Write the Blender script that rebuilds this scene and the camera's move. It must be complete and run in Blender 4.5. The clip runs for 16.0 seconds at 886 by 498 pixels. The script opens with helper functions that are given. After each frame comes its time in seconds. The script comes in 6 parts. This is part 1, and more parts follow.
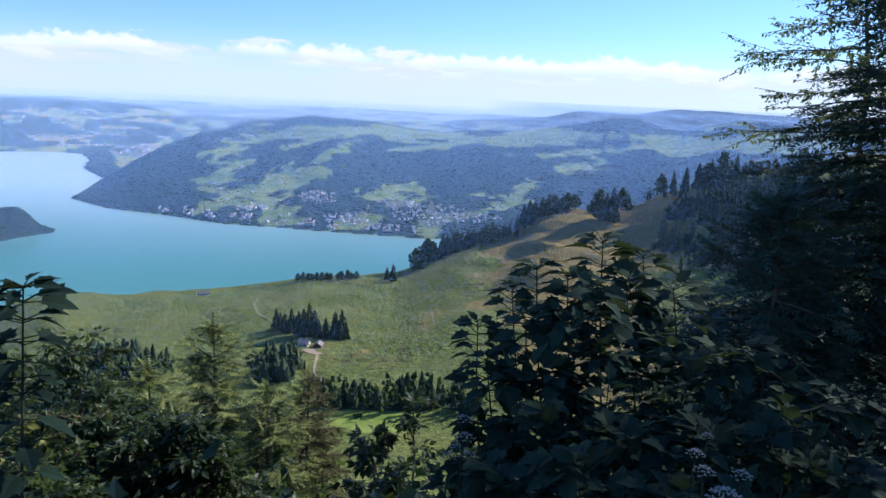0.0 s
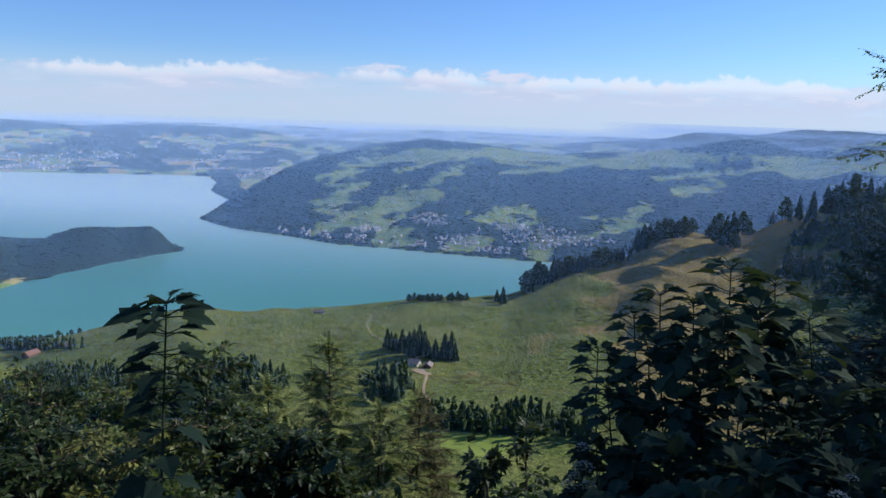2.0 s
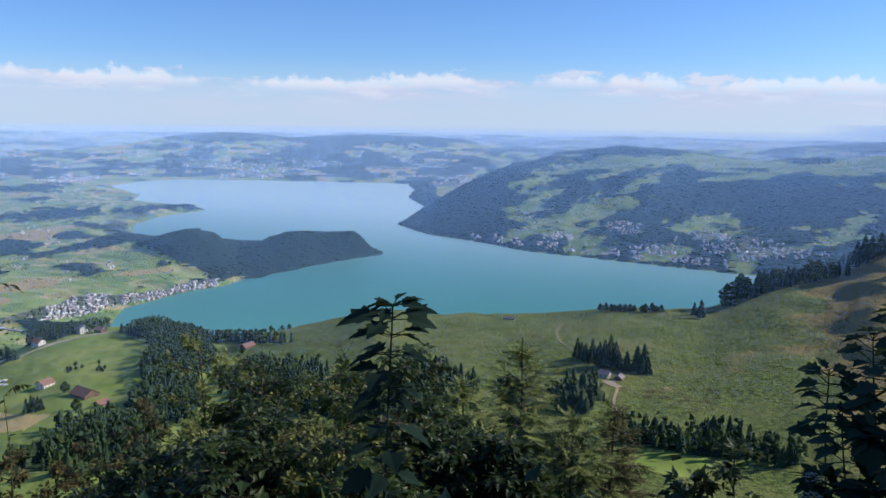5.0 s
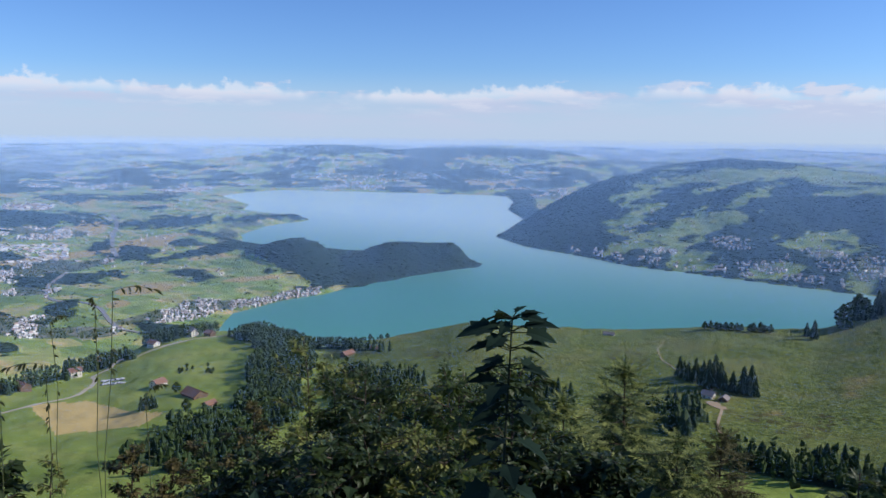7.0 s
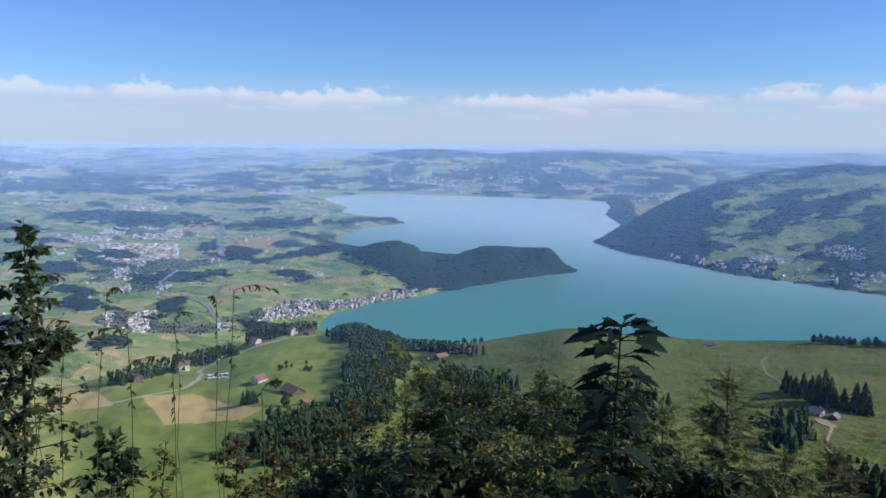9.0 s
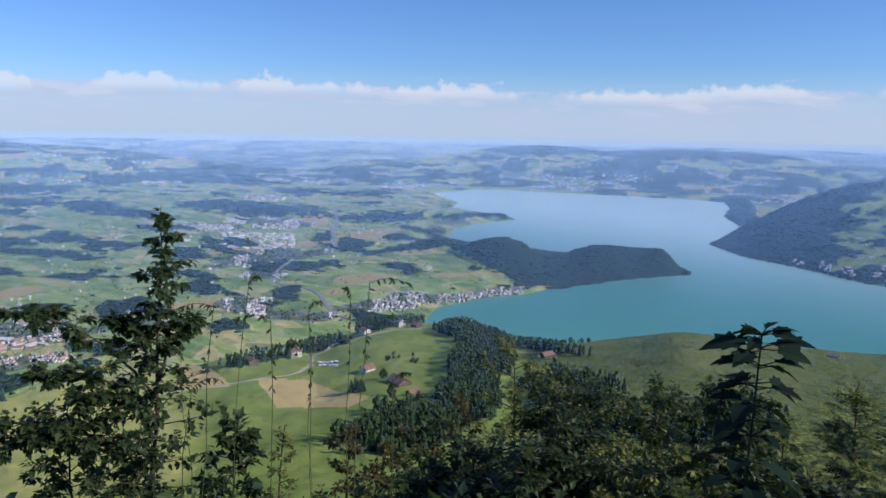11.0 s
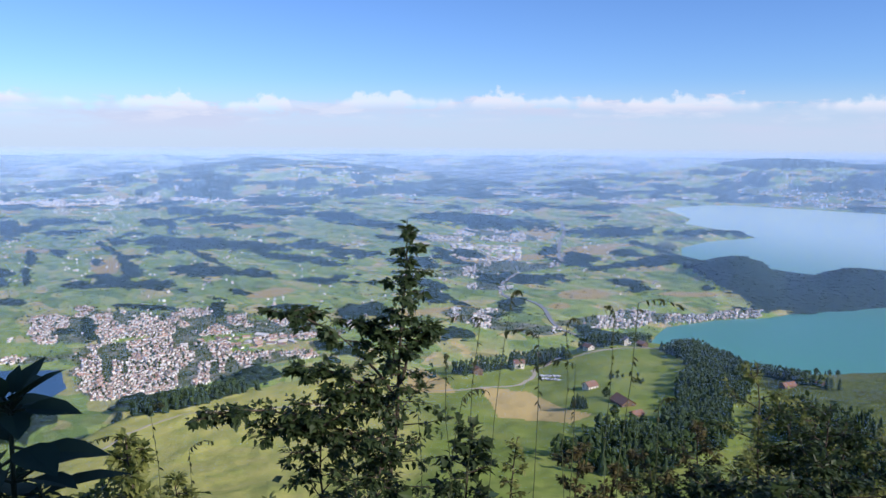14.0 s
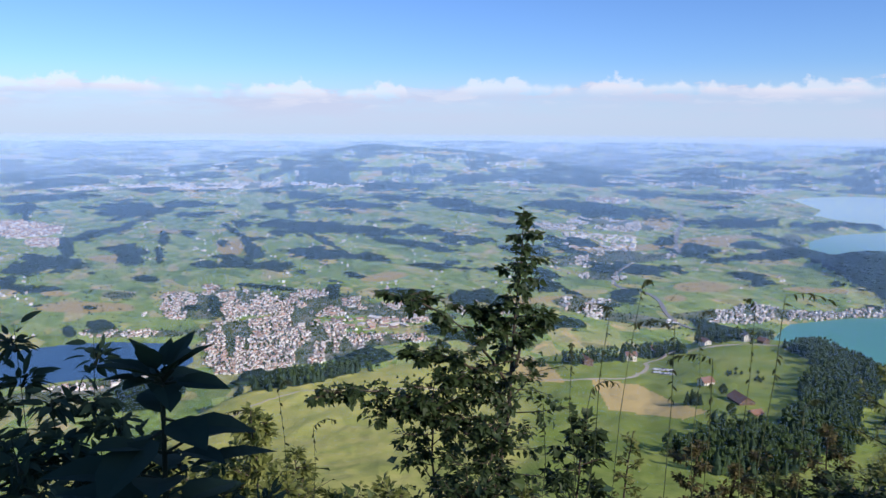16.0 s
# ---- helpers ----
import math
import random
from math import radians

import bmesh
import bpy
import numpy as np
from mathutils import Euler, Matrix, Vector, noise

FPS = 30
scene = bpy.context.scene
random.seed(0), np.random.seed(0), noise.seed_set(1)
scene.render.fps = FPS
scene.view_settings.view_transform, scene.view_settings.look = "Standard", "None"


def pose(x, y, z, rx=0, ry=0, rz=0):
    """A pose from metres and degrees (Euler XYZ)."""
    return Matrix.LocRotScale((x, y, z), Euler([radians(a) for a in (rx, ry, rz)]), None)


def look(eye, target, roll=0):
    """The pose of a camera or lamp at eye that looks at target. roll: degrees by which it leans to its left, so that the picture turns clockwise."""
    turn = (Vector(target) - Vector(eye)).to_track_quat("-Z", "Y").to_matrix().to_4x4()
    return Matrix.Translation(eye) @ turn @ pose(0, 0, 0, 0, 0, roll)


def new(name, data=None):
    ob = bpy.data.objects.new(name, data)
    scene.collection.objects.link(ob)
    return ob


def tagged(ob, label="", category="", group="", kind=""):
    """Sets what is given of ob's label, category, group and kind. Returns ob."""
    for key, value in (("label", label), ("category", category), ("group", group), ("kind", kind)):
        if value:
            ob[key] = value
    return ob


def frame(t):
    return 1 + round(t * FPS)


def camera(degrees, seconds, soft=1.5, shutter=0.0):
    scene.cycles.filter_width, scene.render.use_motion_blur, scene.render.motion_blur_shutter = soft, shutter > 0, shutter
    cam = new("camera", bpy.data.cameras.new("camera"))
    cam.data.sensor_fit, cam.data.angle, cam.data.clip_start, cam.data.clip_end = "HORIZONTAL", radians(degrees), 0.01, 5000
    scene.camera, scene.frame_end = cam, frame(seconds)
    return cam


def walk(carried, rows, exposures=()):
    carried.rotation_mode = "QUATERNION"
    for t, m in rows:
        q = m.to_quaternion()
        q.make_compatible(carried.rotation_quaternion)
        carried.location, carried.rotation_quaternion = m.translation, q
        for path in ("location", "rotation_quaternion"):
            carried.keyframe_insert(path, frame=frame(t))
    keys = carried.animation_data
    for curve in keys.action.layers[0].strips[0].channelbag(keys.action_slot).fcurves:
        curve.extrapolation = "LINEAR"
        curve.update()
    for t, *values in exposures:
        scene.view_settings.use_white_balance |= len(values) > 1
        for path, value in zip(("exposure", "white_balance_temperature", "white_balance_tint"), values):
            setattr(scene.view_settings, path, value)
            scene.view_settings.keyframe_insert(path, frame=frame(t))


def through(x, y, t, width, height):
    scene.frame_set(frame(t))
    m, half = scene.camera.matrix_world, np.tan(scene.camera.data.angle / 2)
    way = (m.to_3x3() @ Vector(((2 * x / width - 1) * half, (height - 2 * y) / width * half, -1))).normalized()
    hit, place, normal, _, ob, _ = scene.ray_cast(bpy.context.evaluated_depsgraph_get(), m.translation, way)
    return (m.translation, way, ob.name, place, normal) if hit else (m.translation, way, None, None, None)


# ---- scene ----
cam = camera(58.67, 16.0)
PATH = [
    (0.0, pose(-0.071, 0.471, -0.005, 79.03, -2.60, -0.62)),
    (0.5, pose(-0.074, 0.474, -0.007, 79.78, -2.54, 0.87)),
    (1.0, pose(-0.077, 0.476, -0.007, 79.88, -2.40, 2.54)),
    (1.5, pose(-0.094, 0.475, -0.007, 80.12, -2.06, 5.62)),
    (2.0, pose(-0.107, 0.474, -0.006, 80.34, -1.93, 7.41)),
    (2.5, pose(-0.117, 0.474, -0.006, 80.46, -1.86, 8.38)),
    (3.0, pose(-0.128, 0.473, -0.006, 80.48, -1.55, 9.55)),
    (3.5, pose(-0.144, 0.471, -0.006, 80.42, -1.34, 12.39)),
    (4.0, pose(-0.157, 0.467, -0.006, 80.61, -1.07, 15.83)),
    (4.5, pose(-0.168, 0.460, -0.004, 80.54, -0.90, 18.76)),
    (7.0, pose(-0.238, 0.425, -0.002, 81.34, -0.62, 28.45)),
    (7.5, pose(-0.245, 0.418, 0.000, 81.40, -0.66, 29.90)),
    (8.0, pose(-0.250, 0.412, -0.000, 81.47, -0.74, 31.33)),
    (8.5, pose(-0.252, 0.408, -0.001, 81.45, -0.61, 32.47)),
    (9.0, pose(-0.265, 0.397, 0.000, 81.58, -0.48, 35.40)),
    (11.5, pose(-0.329, 0.340, 0.006, 81.37, -0.88, 45.76)),
    (12.0, pose(-0.344, 0.322, 0.011, 81.79, -0.66, 48.68)),
    (12.5, pose(-0.357, 0.306, 0.014, 82.01, -0.77, 51.54)),
    (13.0, pose(-0.371, 0.289, 0.013, 82.20, -0.68, 54.76)),
    (13.5, pose(-0.381, 0.279, 0.011, 82.33, -0.66, 57.23)),
    (14.0, pose(-0.394, 0.274, 0.009, 82.02, -0.30, 59.82)),
    (14.5, pose(-0.406, 0.283, 0.005, 81.53, 0.10, 61.97)),
    (15.0, pose(-0.422, 0.274, 0.001, 81.40, 0.13, 64.38)),
    (15.5, pose(-0.439, 0.263, -0.003, 81.36, -0.03, 66.60)),
    (16.0, pose(-0.455, 0.256, -0.005, 81.04, -0.31, 68.01)),
]
EXPOSURES = [(0.0, 0.48, 6050, 15), (0.5, 0.22, 6230, 12), (1.5, 0.14, 6230, 12), (2.0, 0.04, 6230, 12), (3.5, 0.12, 6230, 12), (7.0, -0.04, 6230, 12), (9.2, -0.05, 6230, 12), (11.4, -0.15, 6130, 13), (12.0, -0.28, 6130, 13), (12.5, -0.22, 6180, 13), (13.0, 0.17, 6230, 12), (13.5, 0.24, 6320, 15), (14.0, 0.12, 6320, 15), (14.5, 0.07, 6320, 15), (16.0, 0.07, 6320, 15)]
walk(cam, PATH, EXPOSURES)

# ---- sky and sun ----
SUN_AZ, SUN_EL = -62.0, 30.0        # degrees; azimuth counts to the left of the +y axis


def place(az, r, z=0.0):
    """A point at an azimuth (degrees left of +y) and a distance over the ground."""
    a = radians(az)
    return Vector((-math.sin(a) * r, math.cos(a) * r, z))


def node(tree, kind, values=(), **settings):
    n = tree.nodes.new(kind)
    if "operation" in settings:
        n.operation = settings["operation"]
    if "use_clamp" in settings:
        n.use_clamp = settings["use_clamp"]
    if "data_type" in settings:
        n.data_type = settings["data_type"]
    if "blend_type" in settings:
        n.blend_type = settings["blend_type"]
    if "interpolation_type" in settings:
        n.interpolation_type = settings["interpolation_type"]
    if "feature" in settings:
        n.feature = settings["feature"]
    if "attribute_name" in settings:
        n.attribute_name = settings["attribute_name"]
    if "sky_type" in settings:
        n.sky_type = settings["sky_type"]
    if "sun_disc" in settings:
        n.sun_disc = settings["sun_disc"]
    if "sun_elevation" in settings:
        n.sun_elevation = settings["sun_elevation"]
    if "sun_rotation" in settings:
        n.sun_rotation = settings["sun_rotation"]
    if "altitude" in settings:
        n.altitude = settings["altitude"]
    if "air_density" in settings:
        n.air_density = settings["air_density"]
    if "dust_density" in settings:
        n.dust_density = settings["dust_density"]
    if "ozone_density" in settings:
        n.ozone_density = settings["ozone_density"]
    for key, value in dict(values).items():
        if isinstance(value, bpy.types.NodeSocket):
            tree.links.new(value, n.inputs[key])
        else:
            n.inputs[key].default_value = value
    return n


def math_node(tree, op, a, b=None, c=None, clamp=False):
    vals = {i: v for i, v in enumerate((a, b, c)) if v is not None}
    return node(tree, "ShaderNodeMath", vals, operation=op, use_clamp=clamp).outputs[0]


def mix_colour(tree, fac, a, b, blend="MIX"):
    n = node(tree, "ShaderNodeMix", {}, data_type="RGBA", blend_type=blend)
    for i, v in ((0, fac), (6, a), (7, b)):
        if isinstance(v, bpy.types.NodeSocket):
            tree.links.new(v, n.inputs[i])
        else:
            n.inputs[i].default_value = v if i == 0 else (*v[:3], 1)
    return n.outputs[2]


def smooth(tree, x, lo, hi):
    n = node(tree, "ShaderNodeMapRange", {0: x, 1: lo, 2: hi, 3: 0.0, 4: 1.0}, interpolation_type="SMOOTHSTEP")
    return n.outputs[0]


def build_world():
    world = bpy.data.worlds.new("sky")
    scene.world = world
    world.use_nodes = True
    t = world.node_tree
    t.nodes.clear()
    sky = node(t, "ShaderNodeTexSky", sky_type="NISHITA", sun_disc=False, sun_elevation=radians(SUN_EL),
               sun_rotation=radians(-SUN_AZ), altitude=1450.0, air_density=1.0, dust_density=0.6, ozone_density=2.0)
    d = node(t, "ShaderNodeTexCoord").outputs["Generated"]
    xyz = node(t, "ShaderNodeSeparateXYZ", {0: d})
    el = math_node(t, "MULTIPLY", math_node(t, "ARCSINE", xyz.outputs[2]), 57.2958)
    az = math_node(t, "MULTIPLY", math_node(t, "ARCTAN2", math_node(t, "MULTIPLY", xyz.outputs[0], -1.0), xyz.outputs[1]), 57.2958)
    # cloud coordinates: degrees of azimuth and elevation
    uv = node(t, "ShaderNodeCombineXYZ", {0: az, 1: el, 2: 0.0}).outputs[0]

    def cloud_noise(scale_x, scale_y, detail, seed):
        m = node(t, "ShaderNodeMapping", {0: uv, 1: (seed, seed * 0.7, 0), 3: (scale_x, scale_y, 1)})
        return node(t, "ShaderNodeTexNoise", {"Vector": m.outputs[0], "Scale": 1.0, "Detail": detail, "Roughness": 0.6}).outputs[0]

    wave = cloud_noise(0.05, 0.0, 2, 4.0)
    tower = cloud_noise(0.21, 0.05, 3, 31.0)
    knob = cloud_noise(0.9, 0.9, 4, 17.0)
    puff = cloud_noise(0.22, 0.9, 6, 11.0)
    veil = cloud_noise(0.10, 0.5, 5, 47.0)
    # a flat bank of far lavender cloud, thinning downwards into clear haze
    level = math_node(t, "MULTIPLY_ADD", wave, 1.5, 1.75)
    above = math_node(t, "SUBTRACT", el, level)
    ragged = math_node(t, "MULTIPLY_ADD", puff, 4.2, math_node(t, "MULTIPLY_ADD", knob, 1.2, -2.6))
    bank = math_node(t, "SUBTRACT", 1.0, smooth(t, math_node(t, "SUBTRACT", above, ragged), -0.35, 0.18))
    bank = math_node(t, "MULTIPLY", bank, smooth(t, above, -3.6, -0.6))
    bank = math_node(t, "MULTIPLY", bank, math_node(t, "MULTIPLY_ADD", smooth(t, veil, 0.34, 0.6), 0.7, 0.3), clamp=True)
    # sunlit cumulus heads piled on its flat top
    pile = math_node(t, "MULTIPLY", smooth(t, tower, 0.40, 0.68), math_node(t, "MULTIPLY_ADD", knob, 2.7, -0.6))
    head = math_node(t, "SUBTRACT", 1.0, smooth(t, math_node(t, "SUBTRACT", above, pile), -0.3, 0.14))
    head = math_node(t, "MULTIPLY", head, smooth(t, above, -0.75, 0.1))
    head = math_node(t, "MULTIPLY", head, smooth(t, tower, 0.36, 0.52))
    # paler patches within the bank
    glow = math_node(t, "MULTIPLY", smooth(t, puff, 0.48, 0.6), bank)
    glow = math_node(t, "MULTIPLY", glow, smooth(t, above, -1.6, -0.7), clamp=True)
    head = math_node(t, "MAXIMUM", head, math_node(t, "MULTIPLY", glow, 0.55), clamp=True)
    # clear pale haze along the horizon
    low = math_node(t, "MULTIPLY", math_node(t, "SUBTRACT", 1.0, smooth(t, el, -0.5, 4.5)), smooth(t, el, -8.0, -0.5))
    base = sky.outputs[0]
    tint = mix_colour(t, 1.0, base, SKY_TINT, "MULTIPLY")
    c0 = mix_colour(t, math_node(t, "MULTIPLY", low, 0.8), tint, LOW_HAZE)
    c1 = mix_colour(t, math_node(t, "MULTIPLY", bank, 0.8), c0, BANK)
    c2 = mix_colour(t, math_node(t, "MULTIPLY", head, 0.52), c1, HEAD)
    bg = node(t, "ShaderNodeBackground", {0: c2, 1: SKY_STRENGTH})
    out = node(t, "ShaderNodeOutputWorld")
    t.links.new(bg.outputs[0], out.inputs[0])


SKY_STRENGTH = 0.11
SKY_TINT = (0.62, 0.87, 1.28)
LOW_HAZE = (4.9, 6.0, 7.6)
BANK = (5.25, 5.65, 7.1)
HEAD = (8.3, 8.2, 8.3)
build_world()
sun = new("sun", bpy.data.lights.new("sun", "SUN"))
sun.data.energy, sun.data.angle, sun.data.color = 5.0, radians(0.53), (1.0, 0.93, 0.82)
sun.matrix_world = look((0, 0, 0), -(place(SUN_AZ, math.cos(radians(SUN_EL)), math.sin(radians(SUN_EL)))))


# ---- materials ----
def material(name, rough=0.9, spec=0.2):
    m = bpy.data.materials.new(name)
    m.use_nodes = True
    t = m.node_tree
    b = t.nodes["Principled BSDF"]
    b.inputs["Roughness"].default_value = rough
    b.inputs["Specular IOR Level"].default_value = spec
    return m, t, b


def noise_tex(t, scale, detail=4.0, rough=0.55, vector=None, stretch=None):
    v = vector if vector is not None else node(t, "ShaderNodeTexCoord").outputs["Object"]
    if stretch:
        v = node(t, "ShaderNodeMapping", {0: v, 3: stretch}).outputs[0]
    return node(t, "ShaderNodeTexNoise", {"Vector": v, "Scale": scale, "Detail": detail, "Roughness": rough})


def ramp(t, fac, stops, mode="LINEAR"):
    n = node(t, "ShaderNodeValToRGB", {0: fac})
    n.color_ramp.interpolation = mode
    e = n.color_ramp.elements
    while len(e) < len(stops):
        e.new(0.5)
    for k, (p, col) in zip(e, stops):
        k.position, k.color = p, (*col, 1)
    return n.outputs[0]


def bump(t, b, height, strength, distance):
    n = node(t, "ShaderNodeBump", {"Height": height, "Strength": strength, "Distance": distance})
    t.links.new(n.outputs[0], b.inputs["Normal"])


def plain(name, colour, rough=0.8, vary=0.25, scale=8.0, metal=0.0, spec=0.3):
    """A surface of one colour with grain at two scales."""
    m, t, b = material(name, rough, spec)
    a = noise_tex(t, scale, 5).outputs[0]
    c = noise_tex(t, scale * 0.13, 3).outputs[0]
    dark = tuple(x * (1 - vary) for x in colour)
    light = tuple(min(1, x * (1 + vary)) for x in colour)
    col = mix_colour(t, math_node(t, "MULTIPLY_ADD", a, 0.6, math_node(t, "MULTIPLY", c, 0.4)), dark, light)
    t.links.new(col, b.inputs["Base Color"])
    b.inputs["Metallic"].default_value = metal
    bump(t, b, a, 0.25, 0.02)
    return m


def land_material():
    """Fields, meadows, woods and dry slopes, chosen by land-cover values on the ground sheet."""
    m, t, b = material("land", 0.95, 0.1)
    pos = node(t, "ShaderNodeTexCoord").outputs["Object"]
    warp = noise_tex(t, 0.01, 2, vector=pos)
    vec = node(t, "ShaderNodeVectorMath", {0: pos, 1: node(t, "ShaderNodeVectorMath", {0: warp.outputs[1], 3: 40.0}, operation="SCALE").outputs[0]}, operation="ADD").outputs[0]
    rot = node(t, "ShaderNodeMapping", {0: vec, 2: (0, 0, radians(28)), 3: (1.0, 1.9, 0.0)}).outputs[0]
    cell = node(t, "ShaderNodeTexVoronoi", {"Vector": rot, "Scale": 0.019, "Randomness": 0.9}, feature="F1")
    small = node(t, "ShaderNodeTexVoronoi", {"Vector": rot, "Scale": 0.043, "Randomness": 1.0}, feature="F1")
    pick = node(t, "ShaderNodeSeparateColor", {0: cell.outputs["Color"]}).outputs[0]
    pick2 = node(t, "ShaderNodeSeparateColor", {0: small.outputs["Color"]}).outputs[1]
    greens = ramp(t, pick, [(0.0, (0.13, 0.21, 0.06)), (0.25, (0.19, 0.27, 0.085)), (0.45, (0.08, 0.14, 0.042)), (0.6, (0.25, 0.30, 0.12)),
                            (0.74, (0.30, 0.29, 0.14)), (0.82, (0.15, 0.235, 0.07)), (0.94, (0.34, 0.30, 0.17))], "CONSTANT")
    patch = ramp(t, pick2, [(0.0, (0.13, 0.22, 0.06)), (0.45, (0.20, 0.27, 0.095)), (0.82, (0.36, 0.31, 0.17)), (0.9, (0.07, 0.125, 0.045))], "CONSTANT")
    fields = mix_colour(t, 0.38, greens, patch)
    grain = noise_tex(t, 0.09, 6, 0.6, pos).outputs[0]
    fields = mix_colour(t, 1.0, fields, ramp(t, grain, [(0.25, (1.46, 1.26, 1.12)), (0.75, (2.45, 2.16, 1.9))]), "MULTIPLY")
    # alpine meadow
    tuft = noise_tex(t, 0.42, 6, 0.65, pos, (1, 1, 2)).outputs[0]
    tread = noise_tex(t, 0.2, 5, 0.7, pos, (0.8, 1.2, 3.0)).outputs[0]
    sweep = noise_tex(t, 0.018, 4, 0.6, pos).outputs[0]
    meadow = ramp(t, tuft, [(0.38, (0.064, 0.096, 0.026)), (0.5, (0.142, 0.188, 0.046)), (0.62, (0.222, 0.262, 0.068))])
    meadow = mix_colour(t, 1.0, meadow, ramp(t, tread, [(0.38, (0.6, 0.62, 0.66)), (0.5, (1.0, 1.0, 1.0)), (0.64, (1.2, 1.2, 1.2))]), "MULTIPLY")
    meadow = mix_colour(t, math_node(t, "MULTIPLY", smooth(t, sweep, 0.42, 0.66), 0.45), meadow, (0.24, 0.235, 0.082))
    # tread shadows put into the grass colour as dark earthy lines
    tread_line = noise_tex(t, 0.5, 4, 0.6, pos, (0.25, 0.25, 2.2)).outputs[0]
    tread_shade = node(t, "ShaderNodeAttribute", attribute_name="tread_shade").outputs["Fac"]
    tread_shade = math_node(t, "MULTIPLY", smooth(t, tread_shade, 0.2, 0.8), smooth(t, tread_line, 0.48, 0.58))
    meadow = mix_colour(t, math_node(t, "MULTIPLY", tread_shade, 0.75), meadow, (0.075, 0.07, 0.03))
    farm = mix_colour(t, smooth(t, noise_tex(t, 0.03, 5, 0.6, pos).outputs[0], 0.35, 0.7), (0.185, 0.25, 0.05), (0.27, 0.31, 0.078))
    hay = ramp(t, noise_tex(t, 0.05, 6, 0.65, pos).outputs[0], [(0.34, (0.36, 0.385, 0.095)), (0.52, (0.47, 0.45, 0.125)), (0.7, (0.54, 0.48, 0.16))])
    dry = ramp(t, tuft, [(0.34, (0.085, 0.085, 0.028)), (0.48, (0.24, 0.195, 0.068)), (0.68, (0.44, 0.335, 0.13))])
    wood = ramp(t, noise_tex(t, 0.16, 5, 0.6, pos).outputs[0], [(0.3, (0.021, 0.040, 0.02)), (0.6, (0.028, 0.052, 0.024)), (0.8, (0.037, 0.064, 0.026))])
    built = ramp(t, grain, [(0.3, (0.08, 0.12, 0.045)), (0.5, (0.16, 0.19, 0.095)), (0.64, (0.33, 0.315, 0.26)), (0.8, (0.44, 0.415, 0.37))])
    tan = ramp(t, tuft, [(0.3, (0.46, 0.34, 0.13)), (0.7, (0.60, 0.46, 0.20))])
    turf = ramp(t, noise_tex(t, 0.022, 6, 0.7, pos).outputs[0], [(0.3, (0.11, 0.18, 0.045)), (0.45, (0.205, 0.285, 0.072)), (0.58, (0.32, 0.365, 0.108)), (0.72, (0.41, 0.41, 0.15))])
    col = fields
    for key, layer in (("turf", turf), ("meadow", meadow), ("farm", farm), ("hay", hay), ("dry", dry), ("tan", tan), ("built", built), ("wood", wood)):
        f = node(t, "ShaderNodeAttribute", attribute_name=key).outputs["Fac"]
        col = mix_colour(t, smooth(t, f, 0.3, 0.7), col, layer)
    t.links.new(col, b.inputs["Base Color"])
    mown = node(t, "ShaderNodeAttribute", attribute_name="farm").outputs["Fac"]
    relief = math_node(t, "MULTIPLY", math_node(t, "ADD", tuft, tread), math_node(t, "MULTIPLY_ADD", mown, -0.8, 1.0))
    bump(t, b, relief, 1.0, 2.6)
    return m


def water_material(name, deep, shoal):
    m, t, b = material(name, 0.3, 0.35)
    big = noise_tex(t, 0.0016, 3, 0.5, stretch=(1.0, 0.35, 1.0)).outputs[0]
    col = ramp(t, big, [(0.3, deep), (0.7, shoal)])
    # paler towards the far end: sky reflection and haze put into the colour
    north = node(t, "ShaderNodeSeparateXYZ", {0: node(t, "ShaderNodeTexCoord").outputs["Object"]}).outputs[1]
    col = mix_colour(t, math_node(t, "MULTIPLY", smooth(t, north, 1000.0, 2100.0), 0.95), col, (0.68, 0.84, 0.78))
    t.links.new(col, b.inputs["Base Color"])
    b.inputs["IOR"].default_value = 1.33
    r = noise_tex(t, 0.35, 4).outputs[0]
    bump(t, b, r, 0.1, 0.3)
    return m


LAND = land_material()
WATER = water_material("lake_water", (0.07, 0.27, 0.20), (0.09, 0.30, 0.225))
BAY_WATER = water_material("bay_water", (0.02, 0.07, 0.15), (0.03, 0.09, 0.18))


def leaf_material(name, dark, light, through=0.35, rough=0.5):
    """Foliage that lets some light through; each leaf has its own shade."""
    m = bpy.data.materials.new(name)
    m.use_nodes = True
    t = m.node_tree
    b = t.nodes["Principled BSDF"]
    rnd = node(t, "ShaderNodeNewGeometry").outputs["Random Per Island"]
    big = noise_tex(t, 1.3, 3).outputs[0]
    f = math_node(t, "MULTIPLY_ADD", rnd, 0.65, math_node(t, "MULTIPLY", big, 0.35))
    col = mix_colour(t, f, dark, light)
    t.links.new(col, b.inputs["Base Color"])
    b.inputs["Roughness"].default_value, b.inputs["Specular IOR Level"].default_value = rough, max(0.0, 0.55 - 0.6 * rough)
    tr = node(t, "ShaderNodeBsdfTranslucent", {0: mix_colour(t, 0.35, col, (0.20, 0.26, 0.03))})
    mix = node(t, "ShaderNodeMixShader", {0: through, 1: b.outputs[0], 2: tr.outputs[0]})
    t.links.new(mix.outputs[0], t.nodes["Material Output"].inputs[0])
    return m


